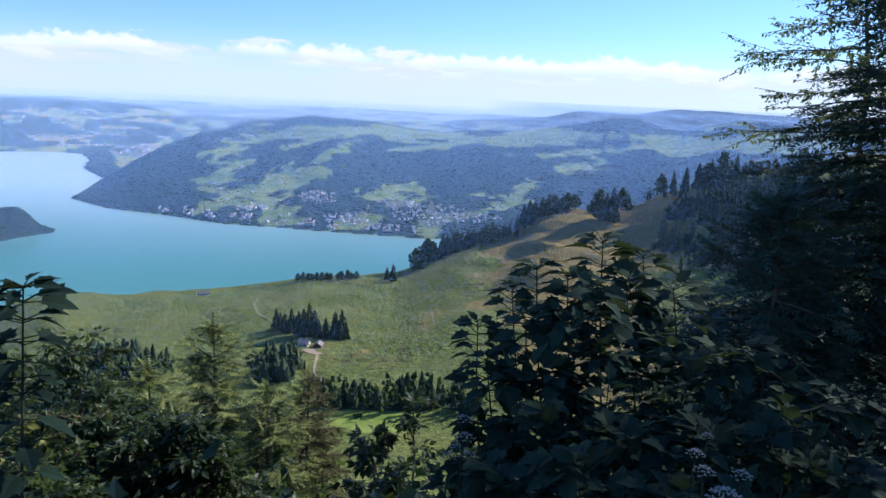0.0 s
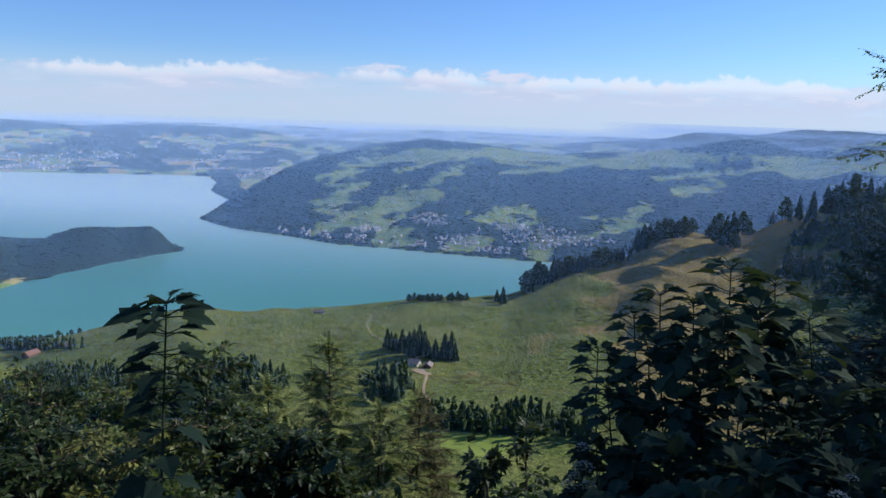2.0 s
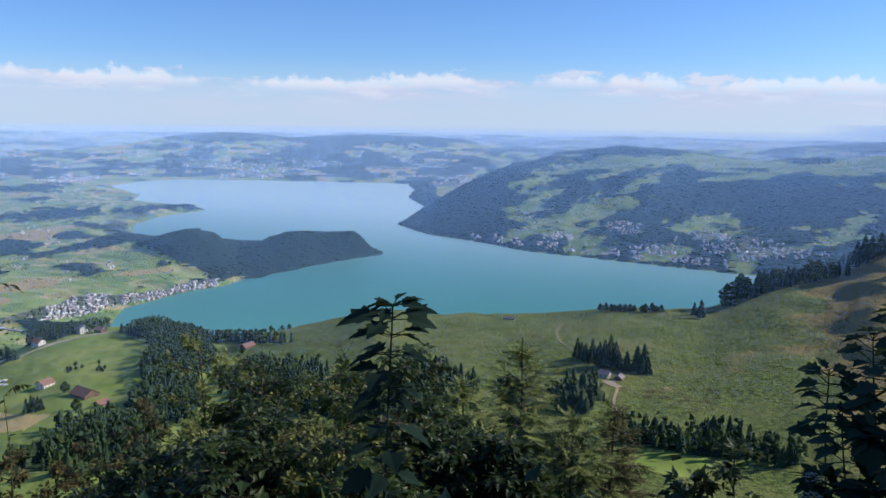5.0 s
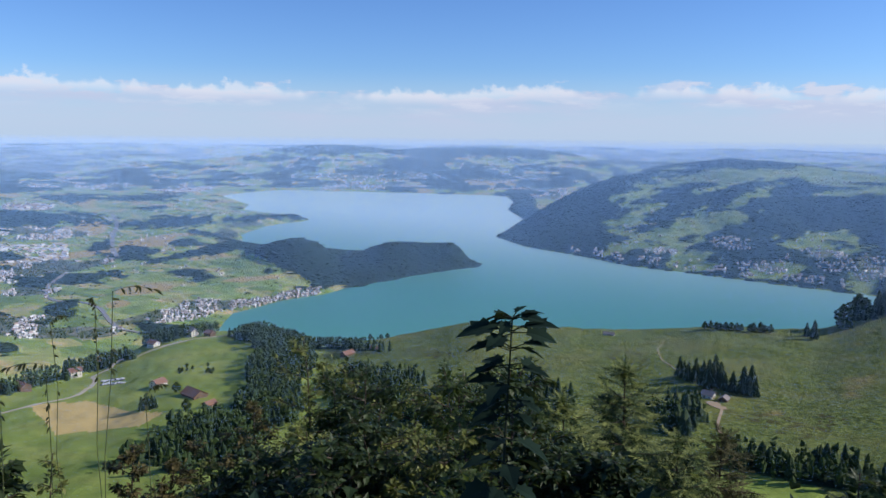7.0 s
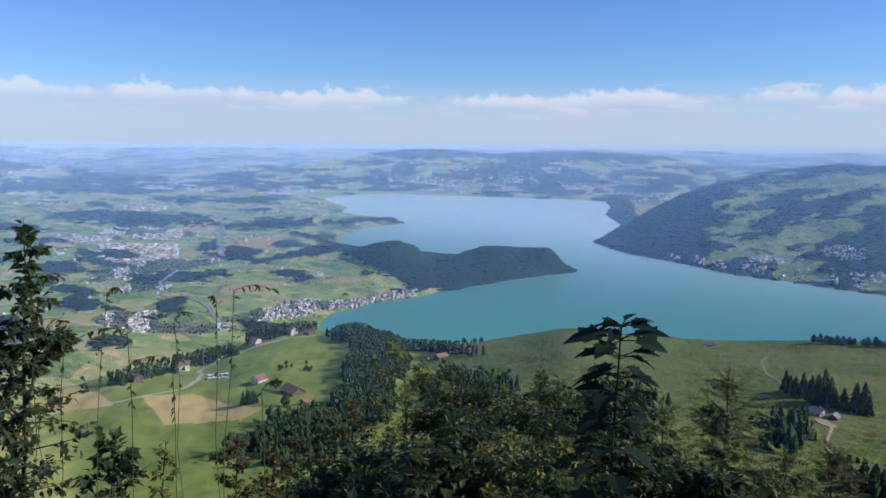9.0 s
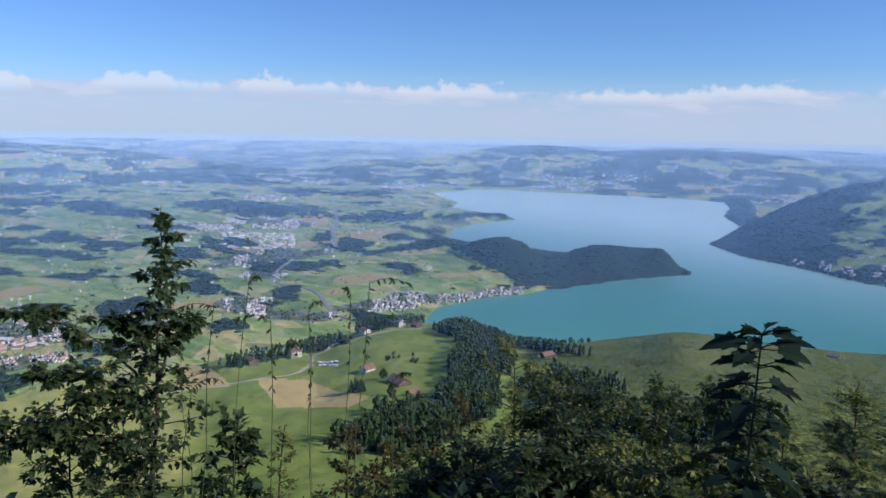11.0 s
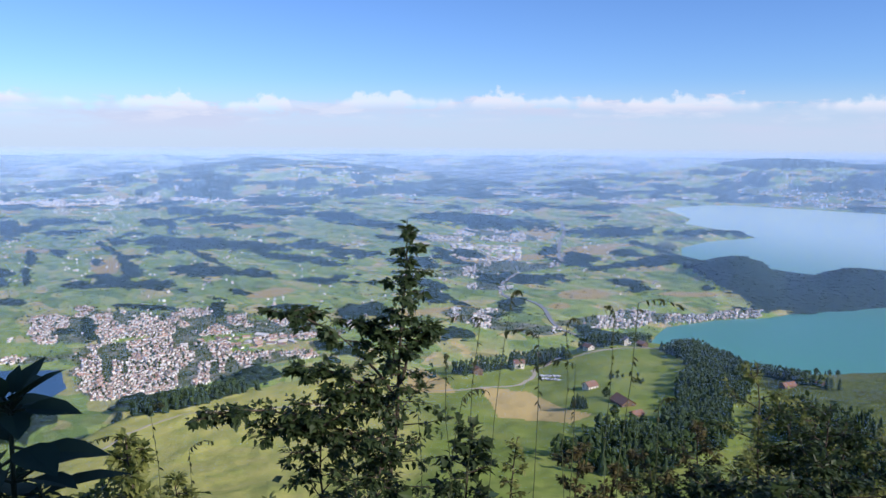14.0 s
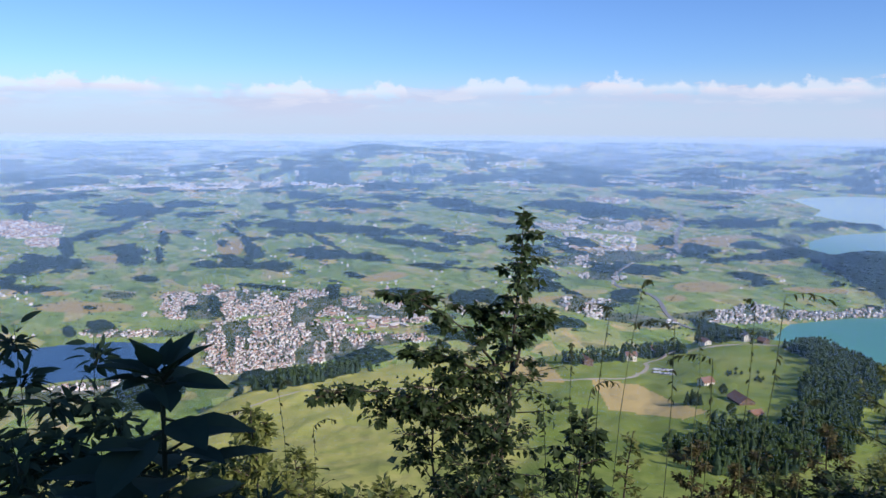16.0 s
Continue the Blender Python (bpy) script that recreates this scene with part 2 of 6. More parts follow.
def random_material(name, colours, rough=0.85, per_object=False):
    """One of several paints, picked for each loose piece or each object."""
    m, t, b = material(name, rough, 0.2)
    r = node(t, "ShaderNodeObjectInfo").outputs["Random"] if per_object else node(t, "ShaderNodeNewGeometry").outputs["Random Per Island"]
    n = len(colours)
    col = ramp(t, r, [(i / n, c) for i, c in enumerate(colours)], "CONSTANT")
    g = noise_tex(t, 1.1, 4).outputs[0]
    col = mix_colour(t, 1.0, col, ramp(t, g, [(0.3, (0.82, 0.82, 0.82)), (0.7, (1.1, 1.1, 1.1))]), "MULTIPLY")
    t.links.new(col, b.inputs["Base Color"])
    return m


CONIFER = leaf_material("conifer_needles", (0.022, 0.043, 0.022), (0.046, 0.076, 0.034), 0.12, 0.7)
FAR_CONIFER = leaf_material("far_conifer_crowns", (0.030, 0.054, 0.028), (0.040, 0.068, 0.032), 0.12, 0.8)
FAR_LEAF = leaf_material("broadleaf_crown", (0.026, 0.050, 0.016), (0.072, 0.11, 0.034), 0.2, 0.7)
SPRUCE = leaf_material("spruce_needles", (0.022, 0.048, 0.036), (0.050, 0.092, 0.056), 0.1, 0.6)
FIR = leaf_material("fir_needles", (0.018, 0.038, 0.018), (0.055, 0.085, 0.032), 0.2, 0.6)
# pale copy of FIR: sunlight on the outer sprays put into the colour
FIR_TIP = leaf_material("sunlit_fir_tips", (0.10, 0.13, 0.04), (0.40, 0.43, 0.14), 0.35, 0.6)
BROWN_FIR = leaf_material("browning_needles", (0.050, 0.055, 0.022), (0.13, 0.115, 0.05), 0.2, 0.7)
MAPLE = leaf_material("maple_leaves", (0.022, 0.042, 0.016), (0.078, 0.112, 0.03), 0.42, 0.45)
# darker copy of MAPLE, with the backlit shade put into its colour
MAPLE_SHADE = leaf_material("shaded_maple_leaves", (0.016, 0.032, 0.013), (0.050, 0.076, 0.026), 0.28, 0.5)
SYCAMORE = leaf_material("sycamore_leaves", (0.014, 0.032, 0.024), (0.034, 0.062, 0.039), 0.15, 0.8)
# leaf colour darkened so that it carries the shade on nearby plants
SHADE_LEAF = leaf_material("shade_dark_leaves", (0.016, 0.034, 0.026), (0.034, 0.062, 0.041), 0.12, 0.8)
# darker than SYCAMORE: the shoot's silhouette shade is put into this colour
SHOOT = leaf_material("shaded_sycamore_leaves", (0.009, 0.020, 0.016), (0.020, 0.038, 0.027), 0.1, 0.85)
BEECH = leaf_material("beech_leaves", (0.07, 0.10, 0.035), (0.20, 0.24, 0.09), 0.5, 0.6)
HAZEL = leaf_material("hazel_leaves", (0.035, 0.06, 0.016), (0.33, 0.345, 0.10), 0.42, 0.5)
RUSSET = leaf_material("russet_leaves", (0.06, 0.055, 0.022), (0.15, 0.12, 0.05), 0.3, 0.6)
GRASS = leaf_material("dry_grass", (0.03, 0.036, 0.018), (0.09, 0.085, 0.04), 0.3, 0.7)
PETAL = leaf_material("white_petals", (0.36, 0.38, 0.35), (0.55, 0.56, 0.52), 0.3, 0.6)
BARK = plain("bark", (0.085, 0.065, 0.048), 0.95, 0.45, 30.0)
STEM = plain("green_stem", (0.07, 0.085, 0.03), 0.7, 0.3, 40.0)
# ribbon paints, blue to milky, that put distance haze into colour
HAZE_NEAR = plain("haze_ribbon_blue", (0.29, 0.52, 0.88), 1.0, 0.02, 0.01, spec=0.0)
HAZE_MID = plain("haze_ribbon_pale", (0.50, 0.69, 0.89), 1.0, 0.02, 0.01, spec=0.0)
HAZE_FAR = plain("haze_ribbon_milky", (0.60, 0.75, 0.92), 1.0, 0.02, 0.01, spec=0.0)
TOWN_WALL = random_material("town_walls", [(0.80, 0.76, 0.70), (0.62, 0.54, 0.46), (0.85, 0.83, 0.80), (0.52, 0.44, 0.37), (0.72, 0.64, 0.56), (0.82, 0.79, 0.75)])
TOWN_ROOF = random_material("town_roofs", [(0.46, 0.27, 0.20), (0.26, 0.19, 0.16), (0.50, 0.34, 0.27), (0.62, 0.57, 0.53), (0.34, 0.23, 0.18), (0.42, 0.27, 0.21), (0.76, 0.72, 0.68)])
# roof tones lightened to carry the sun glare off distant villages
PALE_ROOF = random_material("glare_pale_roofs", [(0.72, 0.68, 0.64), (0.55, 0.42, 0.36), (0.80, 0.78, 0.75), (0.62, 0.55, 0.50)])
PLASTER = plain("white_plaster", (0.66, 0.62, 0.55), 0.9, 0.08, 3.0)
TIMBER = plain("weathered_timber", (0.17, 0.115, 0.08), 0.9, 0.35, 6.0)
TILE = plain("roof_tiles", (0.25, 0.14, 0.10), 0.9, 0.25, 5.0)
GREY_TILE = plain("grey_roof", (0.24, 0.21, 0.20), 0.85, 0.2, 5.0)
PANE = plain("window_dark", (0.05, 0.055, 0.06), 0.2, 0.1, 2.0, spec=0.5)
# dark copy of STEM; shade on the stalks is put into the colour
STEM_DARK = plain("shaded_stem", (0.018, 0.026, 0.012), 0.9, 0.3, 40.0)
PATH_EARTH = plain("worn_path", (0.27, 0.24, 0.13), 0.95, 0.25, 1.0)
GRAVEL = plain("gravel_road", (0.42, 0.37, 0.29), 0.95, 0.2, 1.5)
ASPHALT = plain("pale_asphalt", (0.27, 0.265, 0.26), 0.9, 0.12, 0.5)
EARTH = plain("bare_earth", (0.37, 0.28, 0.18), 0.95, 0.2, 1.0)
CAR_PAINT = random_material("car_paints", [(0.75, 0.75, 0.75), (0.1, 0.1, 0.11), (0.5, 0.52, 0.55), (0.8, 0.8, 0.78), (0.2, 0.22, 0.28)], 0.3, True)


# ---- the ground: one sheet out to the horizon ----
LAKE_Z = -250.0


def curve(az, knots):
    """A smooth value along the azimuth through (azimuth, value) knots."""
    k = np.array(sorted(knots), float)
    return smooth_path(np.asarray(az, float), k[:, 0], k[:, 1])


def slopes(x, y):
    """Monotone slopes for a cubic through y at x; the last axis runs along x."""
    h = np.diff(x, axis=-1)
    d = np.diff(y, axis=-1) / h
    m = np.zeros_like(y)
    a, b = d[..., :-1], d[..., 1:]
    same = a * b > 0
    w1, w2 = 2 * h[..., 1:] + h[..., :-1], h[..., 1:] + 2 * h[..., :-1]
    m[..., 1:-1] = np.where(same, (w1 + w2) / (w1 / np.where(same, a, 1) + w2 / np.where(same, b, 1)), 0)
    m[..., 0], m[..., -1] = d[..., 0], d[..., -1]
    return m


def smooth_path(q, x, y):
    m = slopes(x, y)
    q = np.clip(q, x[0], x[-1])
    i = np.clip(np.searchsorted(x, q, side="right") - 1, 0, len(x) - 2)
    h = x[i + 1] - x[i]
    s = (q - x[i]) / h
    return ((1 + 2 * s) * (1 - s) ** 2 * y[i] + s * (1 - s) ** 2 * h * m[i] + s * s * (3 - 2 * s) * y[i + 1] + s * s * (s - 1) * h * m[i + 1])


def profile(r, x, y):
    """Heights at the distances r for every azimuth; x, y: knots, one row per azimuth."""
    out = np.empty((x.shape[0], len(r)))
    for i in range(x.shape[0]):
        out[i] = smooth_path(r, x[i], y[i])
    return out


def grain2(x, y, size, seed):
    """Smooth value noise from -1 to 1."""
    rng = np.random.RandomState(seed)
    tab = rng.rand(256, 256) * 2 - 1
    u, v = x / size, y / size
    i, j = np.floor(u).astype(int), np.floor(v).astype(int)
    fu, fv = u - i, v - j
    fu, fv = fu * fu * (3 - 2 * fu), fv * fv * (3 - 2 * fv)
    g = lambda a, b: tab[a % 256, b % 256]
    return (g(i, j) * (1 - fu) + g(i + 1, j) * fu) * (1 - fv) + (g(i, j + 1) * (1 - fu) + g(i + 1, j + 1) * fu) * fv


def fractal(x, y, size, seed, octaves=4):
    return sum(grain2(x, y, size / 2 ** k, seed + k) / 2 ** k for k in range(octaves))


def shore_distance(x, y, ring):
    """Signed distance to a closed ring of (azimuth, distance) corners, negative inside."""
    p = np.array([place(a, r)[:2] for a, r in ring])
    inside = np.zeros(x.shape, bool)
    best = np.full(x.shape, 1e9)
    for (x0, y0), (x1, y1) in zip(p, np.roll(p, -1, 0)):
        dx, dy = x1 - x0, y1 - y0
        s = np.clip(((x - x0) * dx + (y - y0) * dy) / (dx * dx + dy * dy), 0, 1)
        best = np.minimum(best, np.hypot(x - x0 - s * dx, y - y0 - s * dy))
        cross = (y0 > y) != (y1 > y)
        inside ^= cross & (x < (y - y0) / np.where(cross, dy if dy else 1, 1) * dx + x0)
    return np.where(inside, -best, best)


LAKE = [(46, 900), (43.7, 1079), (40.1, 1150), (36.9, 1190), (34.3, 1276), (30.2, 1367), (27.3, 1425), (26.2, 1450), (27.5, 1500), (35.9, 1600),
        (42.7, 1729), (42.9, 1897), (41.1, 2054), (38.2, 2167), (40.7, 2352), (42.7, 2461), (42.3, 2640), (44.2, 2984), (41.9, 3177), (39.5, 3227),
        (31.8, 3114), (23.6, 3015), (23.1, 2763), (23.4, 2483), (22.2, 2236), (24.1, 1842), (22, 1703), (18.3, 1606), (14.5, 1502), (10.6, 1462),
        (6.5, 1425), (0.7, 1390), (-10, 1370), (-25, 1300), (-30, 1000), (-10, 850), (20, 850), (38, 850)]
BAY = [(112, 820), (98.3, 830), (93.2, 826), (87.7, 809), (86, 850), (86.3, 925), (91.3, 963), (94.4, 973), (98.1, 967), (112, 990)]

# the two near hills: azimuth, distance and elevation (degrees) of their crest
CREST = [(-60, 800, -2.0), (-30, 830, -2.4), (-21, 850, -4.6), (-16.5, 860, -6.1), (-13.8, 855, -7.3), (-10.7, 850, -7.6), (-8.7, 845, -8.0), (-5.9, 830, -9.75), (-3, 810, -10.6),
         (-0.2, 790, -11.85), (2.3, 770, -13.05), (4.8, 760, -13.3), (9, 755, -13.55), (13.8, 755, -14.25), (18.4, 760, -14.45), (21, 765, -14.5), (25.3, 770, -14.1),
         (29.3, 780, -14.85), (34.3, 785, -15.65), (37.5, 795, -15.9), (40, 815, -15.4), (43, 845, -14.5), (46.6, 855, -14.55), (50, 825, -15.35),
         (53, 780, -16.4), (58.6, 740, -16.8), (61.4, 720, -17.3), (69.8, 660, -17.9), (75.7, 610, -18.6), (82.4, 560, -19.75), (86, 520, -21.1), (95, 450, -24.0), (115, 400, -28.0)]
RIDGE_E = [(24.4, -8.0), (22.9, -7.1), (20, -5.1), (17.1, -3.75), (14.5, -3.05), (11.4, -2.4), (8.5, -1.96), (5.1, -2.15), (-1.4, -2.6), (-5.4, -2.35),
           (-9.4, -1.75), (-14, -1.2), (-17.2, -1.85), (-21.8, -1.0), (-40, -1.2), (-60, -1.5)]
SHELF_E = [(24.4, -8.1), (22.9, -7.3), (20, -5.3), (17.1, -4.1), (13.7, -3.45), (8.3, -3.2), (2.6, -3.9), (-3.9, -3.85), (-9.6, -3.9), (-17.4, -3.85), (-60, -3.8)]
SHORE_E = [(24.4, 1850), (24.1, 1842), (22, 1703), (18.3, 1606), (14.5, 1502), (10.6, 1462), (6.5, 1425), (0.7, 1390), (-10, 1370), (-25, 1300), (-60, 1200)]
FAR_E = [(20, -2.2), (3, -1.9), (-3.8, -1.6), (-7.4, -1.2), (-10.5, -0.6), (-14, -0.65), (-17, -0.2), (-21.8, -0.35), (-40, -0.5), (-60, -1)]
NORTH = [(52, -2.6), (45, -2.2), (40.6, -1.77), (36.7, -1.26), (31.9, -1.5), (25.7, -1.44), (19.7, -1.64), (17.3, -2.1), (14.9, -2.5), (8, -2.8)]
DOME = [(95, -3.4), (87, -3.0), (80.2, -2.2), (75.5, -1.67), (73, -1.38), (69.8, -1.65), (63.3, -2.26), (57, -3.0), (50, -3.6)]
tan_d = lambda e: np.tan(np.radians(e))


def bell(x, centre, width):
    return np.exp(-((x - centre) / width) ** 2)


def heights(az, r):
    """Ground heights on the grid of azimuths (rows) and distances (columns), with land-cover values."""
    A, R = np.meshgrid(az, r, indexing="ij")
    X, Y = -np.sin(np.radians(A)) * R, np.cos(np.radians(A)) * R
    n = len(az)
    one = np.ones(n)
    # near hills
    rc = curve(az, [(k[0], k[1]) for k in CREST])
    zc = rc * tan_d(curve(az, [(k[0], k[2]) for k in CREST]))
    left = np.clip((az - 24) / 24, 0, 1)
    left = left * left * (3 - 2 * left)
    zf = (1 - left) * curve(az, [(-60, -120), (-20, -146), (-8, -160), (0, -171), (10, -174), (35, -176)]) + left * -184
    rf = np.minimum(450.0, 330 + (rc - 330) * 0.4)
    zm = zf + (zc - zf) * (0.50 + 0.18 * left)
    rm = rf + (rc - rf) * 0.55
    low = -275 * one
    x = np.stack([0 * one, 3.5 * one, 15 * one, 100 * one, 210 * one, 330 * one, rf, rm, rc, rc + 45, rc + 160 + (zc + 250) * 1.1, 6000 * one], 1)
    z = np.stack([-1.6 * one, -2.3 * one, -10 * one, -62 * one, -118 * one, -156 * one, zf, zm, zc, zc - 7, low, low], 1)
    near = profile(r, x, z)
    bumps = np.clip(R / 120, 0.04, 1)
    near = near + bumps * (1.6 * fractal(X, Y, 38, 3, 4) + 0.5 * fractal(X, Y, 9, 9, 2))
    # gullies and terracettes on the steep dry end
    near += np.clip((R - 350) / 60, 0, 1) * bell(A, -11, 7) * 3.5 * fractal(X * 0.8 + Y * 0.4, Y * 0.2, 22, 15, 3)
    # the plain
    sd = np.minimum(shore_distance(X, Y, LAKE), shore_distance(X, Y, BAY))
    plain_z = LAKE_Z + np.where(sd > 0, np.minimum(1.0 + sd * 0.05, 6 + sd * 0.006), np.maximum(sd * 0.2, -8))
    land = np.clip(sd / 150, 0, 1)
    plain_z += land * (4 * fractal(X, Y, 420, 21, 3) + 3)
    # low hills beyond the town
    swell = np.clip((A - 50) / 14, 0, 1) * land
    plain_z += swell * (30 * bell(R, 2350, 420) + 14 * bell(R, 1650, 260)) * (0.8 + 0.35 * fractal(X, Y, 600, 33, 2))
    # the wooded tongues of land
    for a, rr, wa, wr, h in ((39.0, 1420, 80, 95, 42), (32.4, 1450, 46, 66, 27), (29.6, 1460, 50, 44, 27), (27.5, 1462, 36, 36, 22), (43.5, 1530, 60, 60, 18),
                             (44.5, 2130, 90, 60, 12), (39.3, 2175, 34, 30, 9), (55.5, 2060, 200, 60, 9)):
        c = place(a, rr)
        ca, sa = math.cos(radians(a)), math.sin(radians(a))
        u, v = (X - c.x) * ca + (Y - c.y) * sa, -(X - c.x) * sa + (Y - c.y) * ca
        plain_z += np.clip((sd + 12) / 30, 0, 1) * h * np.exp(-(u / wa) ** 2 - (v / wr) ** 2) * (1 - 0.75 * bell(A, 35.9, 0.9))
    # far land climbs to the horizon
    rise = np.clip((R - 3250) / 1600, 0, 1)
    far = R * tan_d(-4.4 + 3.25 * rise ** 1.15) + rise * (6 * fractal(X, Y, 500, 41, 3) - 6)
    plain_z = np.where(R > 3250, np.maximum(plain_z, far), plain_z)
    # ranges: the mountain across the lake, the range behind it, the northern ridge, the low dome
    w = np.clip((24.4 - az) / 11, 0.04, 1) ** 0.8
    rs, e1, e2 = curve(az, SHORE_E), curve(az, SHELF_E), curve(az, RIDGE_E)
    r1, r2 = rs + 900 * w, rs + 1500 * w
    x = np.stack([0 * one, rs - 20, rs, rs + (r1 - rs) * 0.45, r1, r2, r2 + 160 * w + 30, r2 + 700 * w + 120, 6000 * one], 1)
    z1, z2 = r1 * tan_d(e1), r2 * tan_d(e2)
    z = np.stack([low, LAKE_Z - 6 + 0 * one, LAKE_Z + 1 + 0 * one, LAKE_Z + (z1 - LAKE_Z) * 0.5, z1, z2, z2 - 6, low, low], 1)
    mount = profile(r, x, z) + np.clip((R - rs[:, None]) / 200, 0, 1) * w[:, None] * (9 * fractal(X, Y, 260, 55, 4) + 5 * fractal(X, Y, 80, 56, 3))
    mount = np.where(A < 24.4, mount, -300)
    ranges = mount
    for knots, rr, width, lo_a, hi_a in ((FAR_E, 4000, 300, -70, 22), (NORTH, 3700, 260, 6, 54), (DOME, 3750, 430, 48, 97)):
        top = rr * tan_d(curve(az, knots))[:, None] + 7 * fractal(X, Y, 300, 71, 3)
        fade = np.clip((az - lo_a) / 4, 0, 1) * np.clip((hi_a - az) / 4, 0, 1)
        body = (top + 260) * bell(R, rr, width) * fade[:, None] - 260
        ranges = np.maximum(ranges, body)
    base = np.maximum(plain_z, ranges)
    Z = np.maximum(near, base)
    is_near = near > base
    cover = cover_values(A, R, X, Y, Z, sd, is_near, mount >= base - 1e-6, rc[:, None])
    canopy = cover["wood"] * np.clip((R - 250) / 200, 0, 1)
    Z = Z + canopy * (np.where(is_near, 2.0, 4.0) + 2.0 * grain2(X, Y, 9, 91))
    return X, Y, Z, cover, is_near


def blobs(A, E, patches, X, Y, rough=0.5, size=60, seed=5):
    """Land-cover patches: (azimuth, elevation, half width, half height, lean) with ragged edges."""
    f = np.zeros(A.shape)
    jag = rough * fractal(X, Y, size, seed, 4)
    for a, e, wa, we, lean in patches:
        sel = np.abs(A - a) < wa * 2 + 1
        u, v = A[sel] - a, E[sel] - e
        v = v - u * lean
        q = 1.0 - np.hypot(u / wa, v / we) + jag[sel]
        f[sel] = np.maximum(f[sel], np.clip(q * 3 + 0.5, 0, 1))
    return f


# woods on the plain
WOODS_WEST = [(95, -4.87, 2.79, 0.25, -0.02), (89.7, -5.85, 2.2, 0.65, 0.03), (96.2, -5.52, 1.44, 0.29, 0.05), (85.9, -5.54, 1.68, 0.2, 0.03), (88.4, -4.47, 1.45, 0.11, -0.03), (79.5, -4.54, 1.78,
    0.16, -0.09), (93.8, -8.1, 0.46, 0.63, 0.4), (92.1, -7.37, 1.76, 0.22, -0.22), (90, -6.94, 0.73, 0.23, -0.38), (94.6, -9.27, 2.16, 0.55, 0.13), (96, -6.07, 0.23, 0.51, 0.04), (87.7, -8.01, 0.33,
    0.5, 0.05), (88, -9.07, 0.26, 0.54, 0.06), (86, -7.65, 0.52, 0.19, 0.03), (82.3, -7.05, 0.78, 0.24, 0.03), (83.8, -8.36, 0.27, 0.2, 0.02), (82.7, -7.71, 0.98, 0.2, 0.65), (81.6, -8.94, 0.5, 0.52,
    0.35)]
WOODS_MIDDLE = [(82.4, -9.83, 1.95, 0.43, 0.19), (85, -9.72, 0.84, 0.31, 0.04), (80.6, -10.02, 1.31, 0.44, 0.03), (79.9, -5.82, 0.99, 0.24, 0.02), (78.9, -6.16, 0.36, 0.52, 0.01), (77.7, -5.08, 2,
    0.25, 0.11), (74.7, -5.76, 3.65, 0.25, 0.03), (79.6, -7.15, 1.66, 0.32, 0.05), (76.2, -7.41, 3.23, 0.33, 0.09), (73.3, -7.72, 1.84, 0.41, 0.11), (70.4, -8.64, 2.9, 0.25, 0.15), (69.6, -7.69, 1.65,
    0.33, 0), (76.5, -8.46, 1.21, 0.2, 0.52), (77.3, -9.34, 2.02, 0.49, 0.07), (73.5, -9.64, 1.65, 0.25, 0.11), (79.6, -7.67, 0.88, 0.25, 0.02), (71.2, -5.32, 2.46, 0.24, 0.05), (68.5, -10.24, 1.67,
    0.17, -0), (71.8, -6.95, 1.23, 0.17, 0)]
WOODS_EAST = [(36.4, -11.15, 1.9, 0.4, -0.1), (59.8, -5.62, 1.82, 0.33, 0.03), (56.3, -6.02, 4.17, 0.52, 0.07), (67.3, -5.63, 1.85, 0.37, 0.09), (64.4, -6.26, 2.06, 0.33, 0.14), (58.3, -8.34, 1.82, 0.28, 0.05), (66.1, -8.33, 1.87,
    0.33, 0.11), (62.1, -9.09, 2.48, 0.25, 0.18), (52, -8.1, 0.69, 0.35, -0.04), (50.3, -8.33, 0.53, 0.35, -0.05), (47.2, -6.58, 3.43, 0.38, -0.03), (42, -6.45, 1.5, 0.19, -0.06), (46.7, -8.09, 0.8,
    0.26, -0.06), (44.4, -8.59, 2.43, 0.26, -0.16), (47.6, -9.07, 1.45, 0.16, -0.17), (54.6, -11.97, 0.88, 0.52, -0.05), (61, -10.53, 1.87, 0.29, 0.27), (60.8, -11.5, 1.15, 0.61, -0.03), (66.5,
    -12.76, 0.84, 0.57, -0.01), (58.9, -14.23, 1.32, 0.33, -0.05)]
COPSES = [(38.9, -6.32, 1.2, 0.22, 0), (40.4, -6.38, 0.8, 0.14, 0), (76, -12.01, 0.46, 0.57, 0.03), (84.4, -12.83, 0.5, 0.75, 0.06), (92.1, -13.58, 0.7, 0.41, 0.09), (94, -13.75, 0.41, 0.36, 0.11), (92.6, -12.3, 0.52, 0.11, 0.1), (73.8, -17.02, 2.19, 0.68,
    -0.07), (89.1, -10.63, 0.8, 0.19, 0.06), (70.6, -12.24, 1.47, 0.25, 0.1), (95.9, -10.78, 1.31, 0.18, 0.09), (74.4, -10.94, 0.82, 0.2, 0.21), (80.5, -11.67, 1.99, 0.12, 0.14), (86, -12.81, 0.54,
    0.16, 0.07), (64.8, -12.17, 0.59, 0.33, -0.02), (77.1, -3.2, 2.39, 0.2, 0), (66.1, -3.91, 2.46, 0.33, -0.01), (59.2, -3.91, 2.8, 0.24, -0.02), (53.6, -4.79, 1.94, 0.24, 0.03), (49.1, -4.85, 2.21,
    0.19, -0.03), (71.4, -4.42, 2.45, 0.33, 0.02)]
